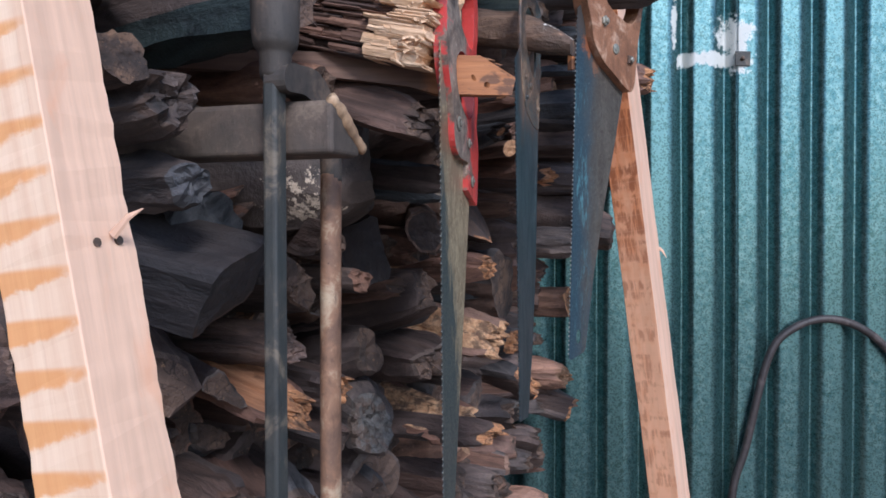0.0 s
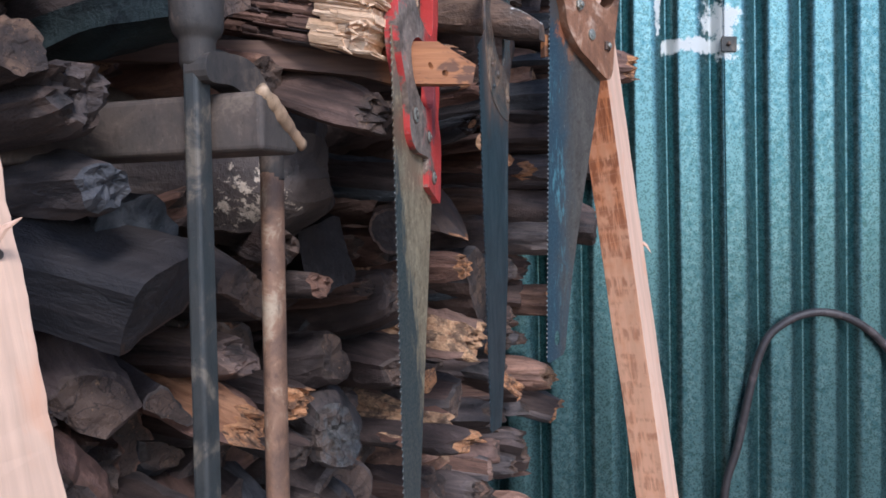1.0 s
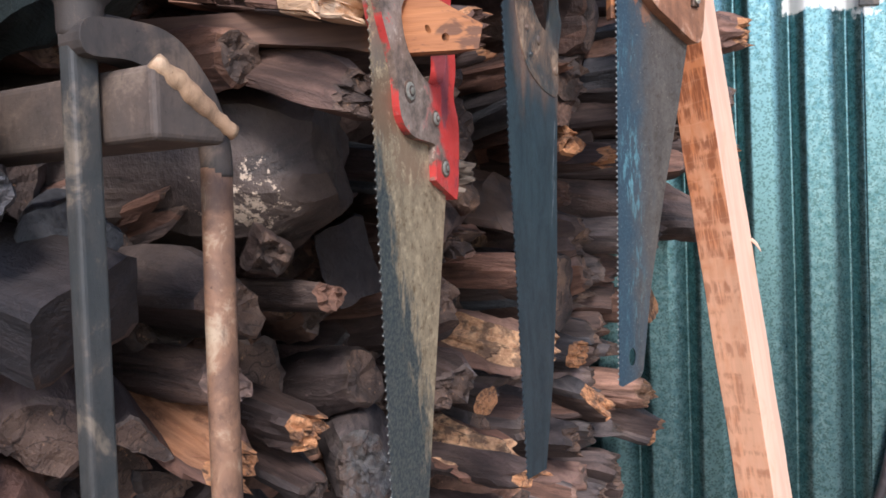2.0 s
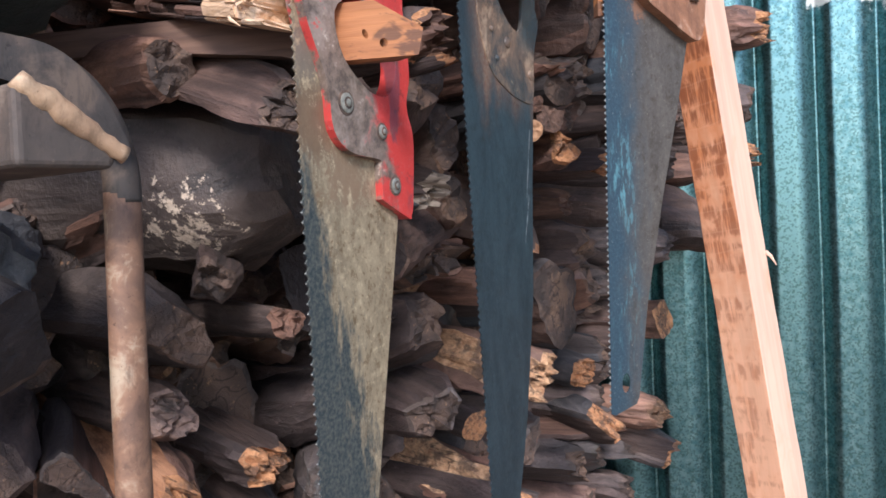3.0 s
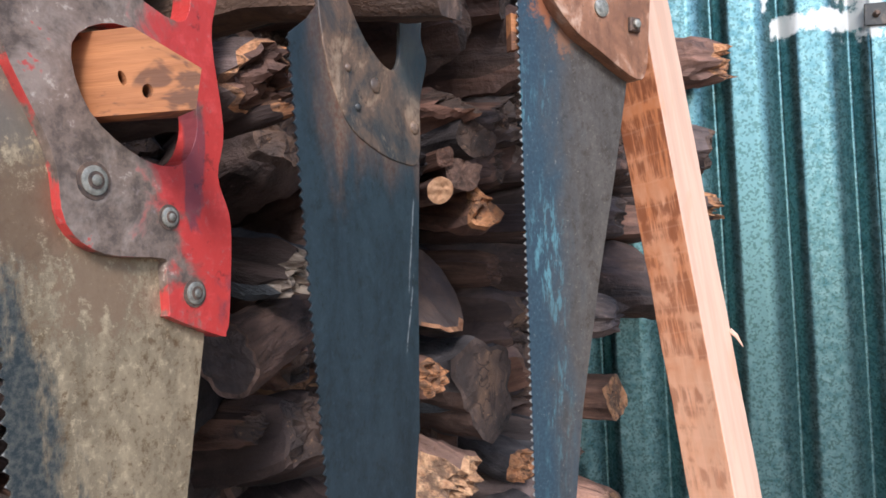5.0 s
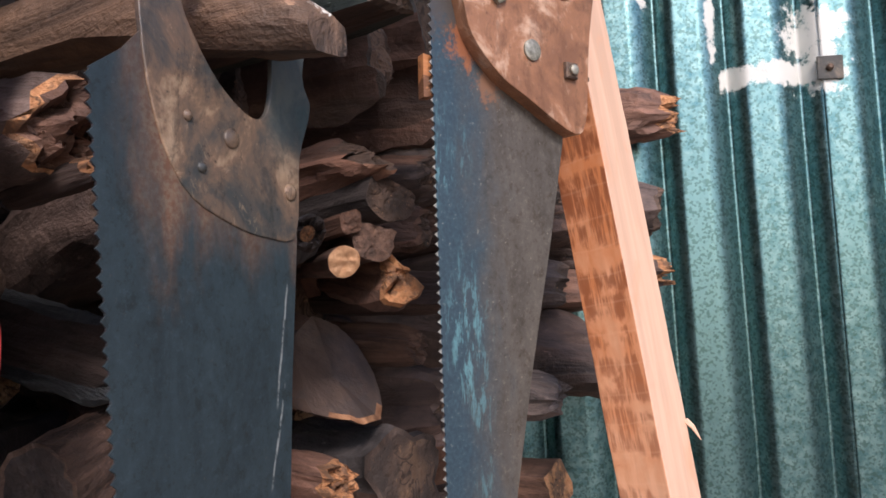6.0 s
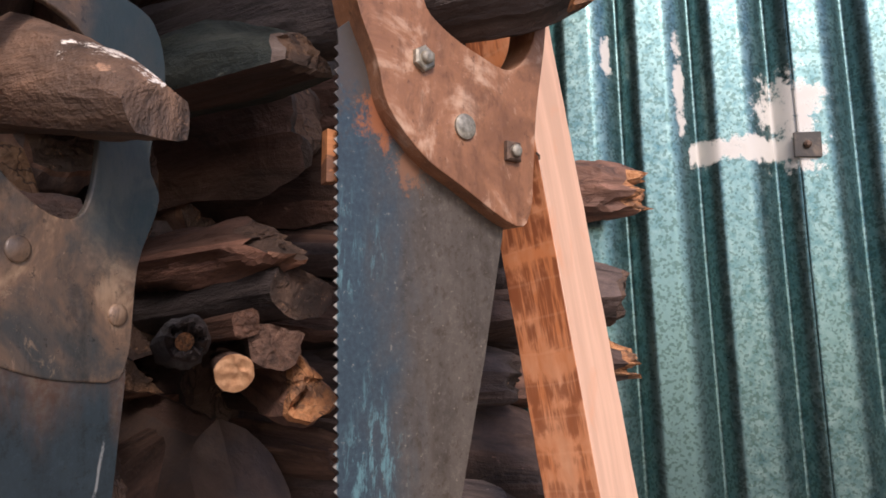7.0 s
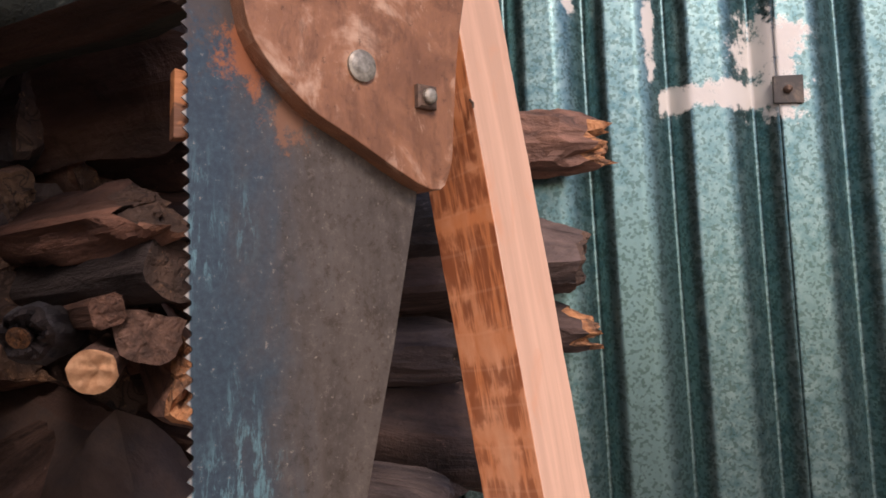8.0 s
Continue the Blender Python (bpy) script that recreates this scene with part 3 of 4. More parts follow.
def wave(x):
    """How far the corrugated sheet stands out at x."""
    d = (x - CREST) / PITCH + 0.43
    d -= math.floor(d) + 0.43
    q = (d - 0.16) / 0.41 if d > 0.16 else (-0.2 - d) / 0.23 if d < -0.2 else 0.0
    return 0.0115 * (1 - 2 * (0.3 * q + 0.7 * (1 - math.cos(q * 1.3)) / (1 - math.cos(1.3))))


def sheet(x0, x1, y, z0, z1):
    bm = bmesh.new()
    nx, nz = int((x1 - x0) / PITCH * 30), 14
    grid = []
    for j in range(nz + 1):
        z = z0 + (z1 - z0) * j / nz
        row = []
        for i in range(nx + 1):
            x = x0 + (x1 - x0) * i / nx
            dent = 0.0025 * noise.noise(Vector((x * 3, z * 2.2, 4)))
            row.append(bm.verts.new((x + 0.002 * noise.noise(Vector((x * 2, z * 3, 8))), y - wave(x) + dent, z)))
        grid.append(row)
    for j in range(nz):
        for i in range(nx):
            bm.faces.new((grid[j][i], grid[j][i + 1], grid[j + 1][i + 1], grid[j + 1][i]))
    for e in bm.edges:
        if len(e.link_faces) == 2 and e.calc_face_angle() > 0.33:
            e.smooth = False
    got = bmesh.ops.extrude_face_region(bm, geom=list(bm.faces))
    bmesh.ops.translate(bm, vec=(0, 0.0012, 0), verts=[q for q in got["geom"] if isinstance(q, bmesh.types.BMVert)])
    return bm


wall = tagged(new("wall_north"), "wall of galvanised corrugated iron sheets with paint splashes", "wall", kind="structure")
part("corrugated_sheet", sheet(-1.6, 0.372, WALL_Y + 0.003, 0.0, 2.4), GALV, wall, smooth=True)
part("corrugated_sheet", sheet(0.32, 1.3, WALL_Y, 0.0, 2.4), GALV, wall, smooth=True)
nail = part("roofing_nail", disc(0.327, 1.85, 0.0045, 0, 0.004, 12, 0.002), RUST, wall, "rusty nail head")
washer = part("washer", plate([[(0.312, 1.836), (0.343, 1.834), (0.344, 1.865), (0.313, 1.866)]], 0, 0.004), BOW_TEAL, wall, "dark square washer", bevel=0.001)
nail.location.y, washer.location.y = WALL_Y - 0.016, WALL_Y - 0.016
# two added walls out of view: they block sky and mirror dark in the iron
tagged(part("wall_west", box(-1.68, -1.6, -1.35, 0.55, 0, 2.4), BOARD), "unseen dark board wall added to darken the iron's reflections", "wall", kind="structure")
tagged(part("wall_east", box(1.3, 1.38, -0.1, 0.44, 0, 2.4), BOARD), "unseen dark board wall added to darken the iron's reflections", "wall", kind="structure")
# added roof out of view, set low to keep sun off the recessed logs
tagged(part("ceiling", box(-1.598, 0.1, -0.75, 0.44, 2.27, 2.33), BOARD), "unseen dark roof slab added to shade the pile", "ceiling", kind="structure")


# ---- timbers ----
def square_timber(name, foot, head, side, turn, mats, parent=None, fray=0.0003):
    """A sawn square timber from foot to head; side is its width, turn its turn about its own length. Faces: front-left, front-right, rest."""
    foot, head = Vector(foot), Vector(head)
    length = (head - foot).length
    bm = bmesh.new()
    n = 240
    rings = []
    for i in range(n + 1):
        z = length * i / n
        ring = []
        for k, (sx, sy) in enumerate(((-1, -1), (1, -1), (1, 1), (-1, 1))):
            w = side / 2 + 0.0008 * noise.noise(Vector((z * 14, k * 5.0, side * 100))) + fray * noise.noise(Vector((z * 70, k * 5.0, side * 60)))
            ring.append(bm.verts.new((sx * w, sy * w, z)))
        rings.append(ring)
    for a, b in zip(rings, rings[1:]):
        for k in range(4):
            f = bm.faces.new((a[k], a[(k + 1) % 4], b[(k + 1) % 4], b[k]))
            f.material_index = (0, 1, 1, 0)[k]
    for r in (rings[0][::-1], rings[-1]):
        bm.faces.new(r).material_index = 1
    ob = part(name, bm, mats, parent, bevel=0.0012)
    way = (head - foot).normalized()
    right = Vector((math.cos(radians(turn)), math.sin(radians(turn)), 0))
    right = (right - way * right.dot(way)).normalized()
    back = way.cross(right)
    ob.matrix_world = Matrix.Translation(foot) @ Matrix((right, back, way)).transposed().to_4x4()
    return ob


LEAN_X, LEAN_Y = -0.130, -0.018


def on_timber(z, dx=0.0, dy=0.0):
    return (0.019 + LEAN_X * (z - 1.7) + dx, 0.152 + LEAN_Y * (z - 1.7) + dy, z)


timber = square_timber("leaning_timber", on_timber(0.0), on_timber(2.16), 0.053, -34, [TIMBER_ORANGE, TIMBER_PALE])
tagged(timber, "freshly sawn square timber with brown saw marks leaning upright", "timber")
beam = square_timber("sawn_beam", (-0.155, -0.822, 0.0), (-0.604, -0.677, 2.1), 0.053, -16, [BEAM_MARKS, BEAM_PALE], fray=0.0012)
tagged(beam, "pale freshly sawn square beam with orange saw marks", "beam")


def sliver(base, tip, r, name, mat, parent):
    base, tip = Vector(base), Vector(tip)
    ob = part(name, tube([base, base.lerp(tip, 0.5) + Vector((0, 0, r)), tip], [r, r * 0.7, r * 0.1], 6, 0.5), mat)
    ob.parent = parent
    ob.matrix_parent_inverse = parent.matrix_world.inverted()
    return ob


bpy.context.view_layer.update()
sliver(on_timber(1.455, 0.036, 0.006), on_timber(1.438, 0.046, 0.0), 0.003, "splinter", TIMBER_PALE, timber)
sliver((-0.440, -0.722, 1.476), (-0.420, -0.725, 1.492), 0.003, "splinter", TIMBER_PALE, beam)
for p in ((-0.4455, -0.7315, 1.472), (-0.4405, -0.7155, 1.473)):
    nail = part("nail", tube([Vector(p), Vector(p) + Vector((0.0018, -0.0005, 0.0003))], 0.0028, 10, 1.0, (0, 0, 1)), RUST, None, "dark nail head")
    nail.parent = beam
    nail.matrix_parent_inverse = beam.matrix_world.inverted()
hook = part("bent_nail", tube([on_timber(1.772, 0.006, -0.036), on_timber(1.772, 0.006, -0.044), on_timber(1.769, 0.0075, -0.047), on_timber(1.766, 0.007, -0.046)], 0.0009, 6), RUST)
hook.parent = timber
hook.matrix_parent_inverse = timber.matrix_world.inverted()


# ---- saws ----
def toothed_edge(top, bottom, pitch, depth):
    """Points down a saw's edge from top to bottom, teeth out to -x."""
    n = int((top[1] - bottom[1]) / pitch)
    pts = []
    for i in range(n):
        for k, out in ((0.0, 0), (0.22, 0), (0.6, 1), (0.98, 0)):
            t = (i + k) / n
            pts.append((top[0] + (bottom[0] - top[0]) * t - out * depth * (0.85 + 0.3 * random.random()), top[1] + (bottom[1] - top[1]) * t))
    return pts


def ellipse(x, z, a, b, n=18, tilt=0.0):
    c, s = math.cos(tilt), math.sin(tilt)
    return [(x + a * math.cos(w) * c - b * math.sin(w) * s, z + a * math.cos(w) * s + b * math.sin(w) * c) for w in (2 * math.pi * i / n for i in range(n))]


def screw(thing, x, z, r, front, mat, name="screw", sides=20):
    s = part(name, disc(x, z, r, front, 0.0018, sides, 0.0003), mat, thing)
    part("washer", disc(x, z, r * 1.28, front, 0.0007, 20), RUST, s, "dark grimy ring")
    part("slot", disc(x, z, r * 0.62, front - 0.0018, 0.0006, 14), RUST, s)
    part("core", disc(x, z, r * 0.38, front - 0.0022, 0.0008, 12, 0.0003), mat, s)
    return s


saw = tagged(new("red_hand_saw"), "old hand saw with worn red handle hanging from a plank", "hand saw", "hanging hand saws")
saw.matrix_world = pose(-0.2527, -0.3857, 1.592, 0, 0, 77)
part("blade", plate([toothed_edge((-0.045, 0.075), (-0.034, -0.40), 0.0066, 0.0026) + [(-0.034, -0.402), (0.004, -0.405), (0.035, -0.249), (0.053, -0.161), (0.069, -0.083), (0.072, -0.05), (0.05, -0.008), (0.01, 0.008), (-0.016, 0.03), (-0.022, 0.075)]], -0.0006, 0.0006),
     BLADE_OLD, saw, "tan and dark stained toothed steel blade")
grip = part("handle", plate([spline([(-0.043, 0.11), (-0.042, 0.06), (-0.02, 0.012), (-0.015, -0.02), (0.004, -0.034), (0.038, -0.037), (0.040, -0.043), (0.041, -0.064), (0.043, -0.068), (0.076, -0.081), (0.080, -0.079), (0.083, -0.070), (0.087, -0.03), (0.086, -0.012), (0.079, 0.008), (0.085, 0.035), (0.079, 0.085), (0.085, 0.113), (0.083, 0.15), (0.06, 0.178), (0.0, 0.183), (-0.036, 0.16)], 4),
                             spline([(-0.008, 0.062), (0.0, 0.032), (0.028, 0.013), (0.052, 0.012), (0.064, 0.028), (0.063, 0.05), (0.045, 0.070), (0.015, 0.077)], 4),
                             spline([(0.012, 0.105), (0.055, 0.088), (0.066, 0.11), (0.064, 0.145), (0.03, 0.158), (-0.002, 0.14)], 4)], -0.007, 0.007), RED, saw, "red paint worn to grey", bevel=0.004)
for x, z, r in ((0.0, 0.0, 0.007), (0.043, -0.016, 0.0052), (0.058, -0.056, 0.006)):
    screw(saw, x, z, r, -0.007, ZINC)

saw = tagged(new("black_hand_saw"), "dark steel hand saw with rusty black handle hanging from a branch", "hand saw", "hanging hand saws")
saw.matrix_world = pose(-0.172, -0.259, 1.689, 0, 0, 74)
part("blade", plate([toothed_edge((-0.046, -0.012), (-0.022, -0.43), 0.0058, 0.0023) + [(-0.022, -0.432), (0.022, -0.436), (0.045, -0.361), (0.066, -0.255), (0.074, -0.15), (0.082, -0.075), (0.080, -0.045), (0.044, -0.034), (0.014, -0.020), (-0.003, 0.0), (-0.012, 0.02), (-0.03, 0.0)]], -0.0006, 0.0006),
     BLADE_DARK, saw, "dark slate blue toothed steel blade")
part("handle", plate([spline([(-0.022, 0.05), (-0.018, -0.012), (0.0, -0.054), (0.03, -0.07), (0.06, -0.076), (0.081, -0.072), (0.086, -0.03), (0.097, 0.0), (0.091, 0.018), (0.099, 0.055), (0.092, 0.080), (0.07, 0.086), (0.02, 0.088), (-0.012, 0.08)], 4),
                      spline([(0.002, 0.034), (0.012, 0.014), (0.027, -0.003), (0.045, -0.0135), (0.057, -0.012), (0.063, 0.003), (0.064, 0.036), (0.057, 0.060), (0.032, 0.068), (0.008, 0.058)], 5)], -0.0016, 0.0016), HANDLE_BLACK, saw, "black handle with brown rust stains", bevel=0.0014)
for x, z, r in ((0.076, -0.05, 0.0046), (0.032, -0.028, 0.005), (0.004, -0.022, 0.0026), (0.012, -0.045, 0.0026)):
    part("rivet", disc(x, z, r, -0.0016, 0.0011, 18, 0.0010), HANDLE_BLACK, saw, smooth=True)

saw = tagged(new("brown_hand_saw"), "hand saw with brown wooden handle and blued rusty blade, hanging", "hand saw", "hanging hand saws")
saw.matrix_world = pose(-0.006, 0.006, 1.7, 2, 0, 47)
part("blade", plate([toothed_edge((-0.1215, 0.092), (-0.117, -0.398), 0.0064, 0.0028) + [(-0.118, -0.402), (-0.112, -0.405), (-0.081, -0.397), (-0.077, -0.390), (-0.063, -0.288), (-0.040, -0.178), (-0.017, -0.083), (-0.001, -0.008), (0.006, 0.06), (-0.04, 0.11), (-0.11, 0.11), (-0.1225, 0.099)],
                     ellipse(-0.096, -0.372, 0.0058, 0.0105)], -0.0006, 0.0006), BLADE_BLUE, saw, "blue-grey toothed steel blade with rust specks")
part("handle", plate([spline([(-0.122, 0.15), (-0.117, 0.112), (-0.104, 0.082), (-0.096, 0.056), (-0.072, 0.032), (-0.045, 0.018), (0.000, -0.003), (0.013, 0.009), (0.016, 0.035), (0.020, 0.075), (0.030, 0.13), (0.031, 0.165), (0.022, 0.205), (-0.015, 0.232), (-0.07, 0.228), (-0.115, 0.2)], 4),
                      spline([(-0.072, 0.127), (-0.057, 0.112), (-0.030, 0.102), (-0.002, 0.098), (0.018, 0.122), (0.020, 0.16), (0.005, 0.196), (-0.04, 0.2), (-0.075, 0.17)], 4)], -0.013, 0.012), HANDLE_BROWN, saw, "worn reddish brown wooden handle", bevel=0.005)
bolt = part("bolt", disc(-0.073, 0.089, 0.0078, -0.013, 0.004, 6), ZINC, saw)
part("shank", disc(-0.073, 0.089, 0.004, -0.017, 0.003, 14, 0.0005), ZINC, bolt)
part("bolt", disc(-0.042, 0.054, 0.0078, -0.013, 0.0022, 22, 0.0006), ZINC, saw, "flat pale round bolt head")
bolt = part("nut", disc(-0.004, 0.044, 0.0085, -0.013, 0.004, 4), RUST, saw, "rusty square nut")
part("shank", disc(-0.004, 0.044, 0.004, -0.017, 0.003, 12, 0.0005), ZINC, bolt)

# the bow saw: two upright bars, joined by a deep pressed arch
bow = tagged(new("bow_saw"), "old bow saw with dull steel frame hanging on the woodpile", "bow saw")
bow.matrix_world = pose(-0.383, -0.58, 1.576, 0, 0, 77)
part("blade_bar", plate([[(-0.009, 0.044), (-0.0095, -0.5), (0.0095, -0.5), (0.009, 0.044)]], -0.006, 0.006), BOW_TEAL, bow, "dull teal flat bar", bevel=0.003)
part("ferrule", tube([(0.002, 0, z) for z in (0.022, 0.023, 0.026, 0.040, 0.043, 0.046, 0.050, 0.056, 0.085, 0.125, 0.15)], [0.010, 0.0115, 0.0125, 0.0125, 0.0135, 0.0165, 0.0178, 0.0185, 0.0195, 0.0195, 0.018], 20), BOW_GREY, bow, "grimy grey socket cap with a neck", smooth=True)
bend = spline([(0.1085, -0.050), (0.107, -0.028), (0.099, -0.004), (0.084, 0.015), (0.062, 0.026), (0.035, 0.029), (0.000, 0.026)], 6, False)
part("rear_bar", tube([(0.1045 + 0.004 * math.sin(z * 5), 0, z) for z in [-0.04 - 0.02 * i for i in range(24)]], 0.0122, 16, 0.75), BOW_RUST, bow, "rusty brown tube", smooth=True)
part("bent_tube", tube([(p.x - 0.0045, 0, p.y) for p in bend], 0.0124, 16, 0.75), BOW_GREY, bow, "grimy dark bend of the frame", smooth=True)
part("arch", plate([spline([(-0.006, 0.030), (0.022, 0.036), (0.045, 0.037), (0.064, 0.031), (0.082, 0.015), (0.094, -0.004), (0.100, -0.018), (0.092, -0.022), (0.084, -0.018), (0.072, -0.008), (0.050, 0.006), (0.024, 0.013), (-0.006, 0.012)], 5)], -0.014, 0.004), BOW_GREY, bow, "dark grey pressed steel arch", bevel=0.005)

# the squared timber that carries it, its end edge worn to pale wood
stub = tagged(new("squared_timber"), "grimy squared timber with a worn tan edge, carrying the bow saw", "timber")
stub.matrix_world = pose(-0.383, -0.58, 1.576, 0, 0, 77)
part("body", plate([[(0.0125, 0.006), (0.024, 0.008), (0.070, -0.022), (0.068, -0.034), (0.0125, -0.036)]], -0.043, 0.30), GRIMY, stub, bevel=0.004)
rib = [Vector((0.016, -0.0405, 0.008)).lerp(Vector((0.074, -0.043, -0.027)), i / 18) for i in range(19)]
part("worn_edge", tube([p + Vector((0, 0.0016 * noise.noise(p * 300), 0.002 * noise.noise(p * 170))) for p in rib], [0.0052 + 0.0022 * math.sin(math.pi * min(1.0, (i + 1) / 15)) + 0.0011 * noise.noise(Vector((i * 0.8, 0, 0))) for i in range(19)], 12, 0.7), BOW_WORN, stub, "tan edge where the wood is worn pale", smooth=True)


# ---- hose ----
arch = spline([(0.27, 0.0), (0.285, 0.5), (0.303, 0.90), (0.334, 1.03), (0.380, 1.22), (0.43, 1.281), (0.502, 1.302), (0.574, 1.280), (0.634, 1.225), (0.692, 1.127), (0.74, 0.9), (0.77, 0.5), (0.78, 0.0)], 6, False)
tagged(part("bent_hose", tube([(p.x, WALL_Y - 0.026, p.y) for p in arch], 0.0085, 12), HOSE, smooth=True), "dark rubber hose bent in an arch against the wall", "hose")


# ---- firewood ----
def log_mesh(name, seed, shape, end, length, mats, sides=26, rough=1.0, face=None, slant=0.0):
    """A piece of firewood of radius 1 cm x 5 in local y and z, from x = 0 (its free end) back to -length.
    face: the ways its split sides look, round its axis; slant: how far the top of the end lies behind its foot."""
    rnd = random.Random(seed)
    R = 0.05
    flats = {"round": [], "half": [rnd.uniform(0, 6.28)], "wedge": [1.2 + rnd.uniform(-0.4, 0.4), 3.6 + rnd.uniform(-0.4, 0.4)], "square": [0.2, 1.77, 3.34, 4.91]}[shape]
    depth = {"round": 9, "half": rnd.uniform(0.1, 0.45), "wedge": rnd.uniform(0.2, 0.45), "square": 0.72}[shape]
    if face:
        flats, depth = face, 0.45 if len(face) < 3 else 0.72
    xs = [0, -0.004, -0.010, -0.018, -0.028, -0.04, -0.054, -0.07, -0.088, -0.108, -0.13, -0.155, -0.185, -0.22, -0.26, -0.33]
    xs = [x for x in xs if x > -length + 0.01] + [-length]
    verts, faces, mi = [], [], []
    kind = []
    for k in range(sides):
        w = 2 * math.pi * k / sides
        r, on_flat = 1.0, False
        for f in flats:
            c = math.cos(w - f)
            if c > 0.02 and depth / c < r:
                r, on_flat = depth / c, True
        kind.append((w, r, on_flat))
    jag = {"cut": 0.003, "broken": 0.016, "axe": 0.008, "torn": 0.026}[end]
    slope = rnd.uniform(-0.5, 0.5)
    for i, x in enumerate(xs):
        near = max(0.0, 1 + x / 0.06)
        for w, r, fl in kind:
            q = Vector((x * 7, math.cos(w) * 1.6, math.sin(w) * 1.6 + seed * 3.1))
            rr = R * r * (1 + rough * (0.22 * noise.noise(q) + 0.12 * noise.noise(q * 2.9) + 0.07 * noise.noise(q * 7.1) + 0.04 * noise.noise(q * 15)))
            if end == "axe":
                rr *= 1 - 0.55 * near * (0.5 + 0.5 * math.cos(w - 1.1))
            elif end != "cut":
                rr *= 1 - 0.22 * near ** 3
            xo = jag * noise.noise(Vector((math.cos(w) * 2.3, math.sin(w) * 2.3, seed * 1.7))) + slope * 0.02 * math.sin(w)
            xo -= slant * (0.5 + 0.5 * math.sin(w)) * max(0.0, 1 + x / 0.2)
            bend = 0.012 * math.sin(x * 6 + seed)
            verts.append((x + xo * max(0.0, 1 + x / 0.2), rr * math.cos(w) + bend, rr * math.sin(w) + bend * 0.6))
    n = len(xs)
    for i in range(n - 1):
        for k in range(sides):
            a, b = i * sides + k, i * sides + (k + 1) % sides
            faces.append((a, a + sides, b + sides, b))
            mi.append(1 if kind[k][2] and kind[(k + 1) % sides][2] else 0)
    prev = list(range(sides))
    for j, f in enumerate((0.88, 0.74, 0.58, 0.42, 0.26, 0.1)):
        ring = []
        for k, (w, r, fl) in enumerate(kind):
            y, z = verts[k][1] * f, verts[k][2] * f
            o = jag * (0.9 * noise.noise(Vector((y * 60, z * 60, seed * 2.3))) + 0.45 * noise.noise(Vector((y * 130, z * 130, seed))) + 0.25 * noise.noise(Vector((y * 300, z * 300, seed))))
            ring.append(len(verts))
            verts.append((verts[k][0] * f - slant * 0.5 * (1 - f) + o + (0.006 if end != "cut" else 0.0), y, z))
        for k in range(sides):
            faces.append((prev[k], prev[(k + 1) % sides], ring[(k + 1) % sides], ring[k]))
            mi.append(3 if j == 0 and (not slant or math.sin(kind[k][0]) < -0.5) else 2)
        prev = ring
    faces.append(tuple(prev))
    mi.append(2)
    faces.append(tuple((n - 1) * sides + k for k in reversed(range(sides))))
    mi.append(2)
    me = bpy.data.meshes.new(name)
    me.from_pydata(verts, [], faces)
    for m in mats:
        me.materials.append(m)
    me.polygons.foreach_set("material_index", [min(k, len(mats) - 1) for k in mi])
    me.polygons.foreach_set("use_smooth", [True] * len(mi))
    me.update()
    me.set_sharp_from_angle(angle=radians(24))
    return me


ENDS = ("broken", "cut", "axe", "broken", "torn")
SHAPES = ("round", "half", "wedge", "half", "wedge", "square")
MESHES = []
for i in range(42):
    sh, en = SHAPES[i % 6], ENDS[(i * 3 + i // 6) % 5]
    side = BARK_GREY if i % 4 == 1 else BARK
    MESHES.append((sh, log_mesh("firewood", i + 1, sh, en, 0.46, [side, SPLIT, END, RIM])))

AX = Vector((0.913, -0.407, 0))     # out of the pile's face
ALONG = Vector((0.407, 0.913, 0))   # along it, towards the iron wall


def log_pose(x, y, z, yaw, pitch, roll, sx, sy, sz):
    return Matrix.Translation((x, y, z)) @ Euler((radians(roll), radians(pitch), radians(yaw))).to_matrix().to_4x4() @ Matrix.Diagonal((sx, sy, sz, 1))


def firewood(mesh, m, label, name="firewood_log"):
    ob = new(name, mesh)
    ob.matrix_world = m
    return tagged(ob, label, "firewood", "stacked firewood")


KEEP = []   # places taken by the logs that are set singly: along, height, half width, half height


def single(seed, shape, end, mats, at, r, yaw, pitch=0.0, roll=0.0, length=0.46, label="", name="firewood_log", flat=1.0, rough=1.0, sides=28, keep=1.0, face=None, slant=0.0):
    if yaw < -5:
        length = min(length, max(0.09, (0.425 - r - at[1]) / math.sin(radians(-yaw))))   # ends short of the iron wall
    me = log_mesh(name, seed, shape, end, length, mats, sides, rough, face, slant)
    k = r / 0.05
    p = Vector(at)
    if keep:
        back = p - Vector((math.cos(radians(yaw)), math.sin(radians(yaw)), 0)) * max(0.0, (p.dot(AX) + 0.2) / 0.9)
        KEEP.append((back.dot(ALONG), p.z, r * keep, r * flat * keep))
    ob = firewood(me, log_pose(*at, yaw, pitch, roll, 1, k, k * flat), label, name)
    return ob


KEEP.append((-0.62, 1.565, 0.05, 0.03))
DARK = [BARK, SPLIT, END, RIM]
FRESH = [BARK, SPLIT, END_FRESH]
single(101, "round", "axe", [BARK_LICHEN, BARK_LICHEN, BARK_LICHEN], (-0.368, -0.245, 1.555), 0.088, 10, 0, 200, label="large dark rounded log with pale lichen specks", rough=0.75)
torn = tagged(new("torn_log"), "thick log broken off to pale torn splinters", "firewood", "stacked firewood")
torn.matrix_world = pose(-0.250, -0.394, 1.697, 0, 0, -24) @ pose(0, 0, 0, 0, 15, 0)
trunk = log_mesh("trunk", 102, "round", "broken", 0.46, [BARK, SPLIT, TORN], 22)
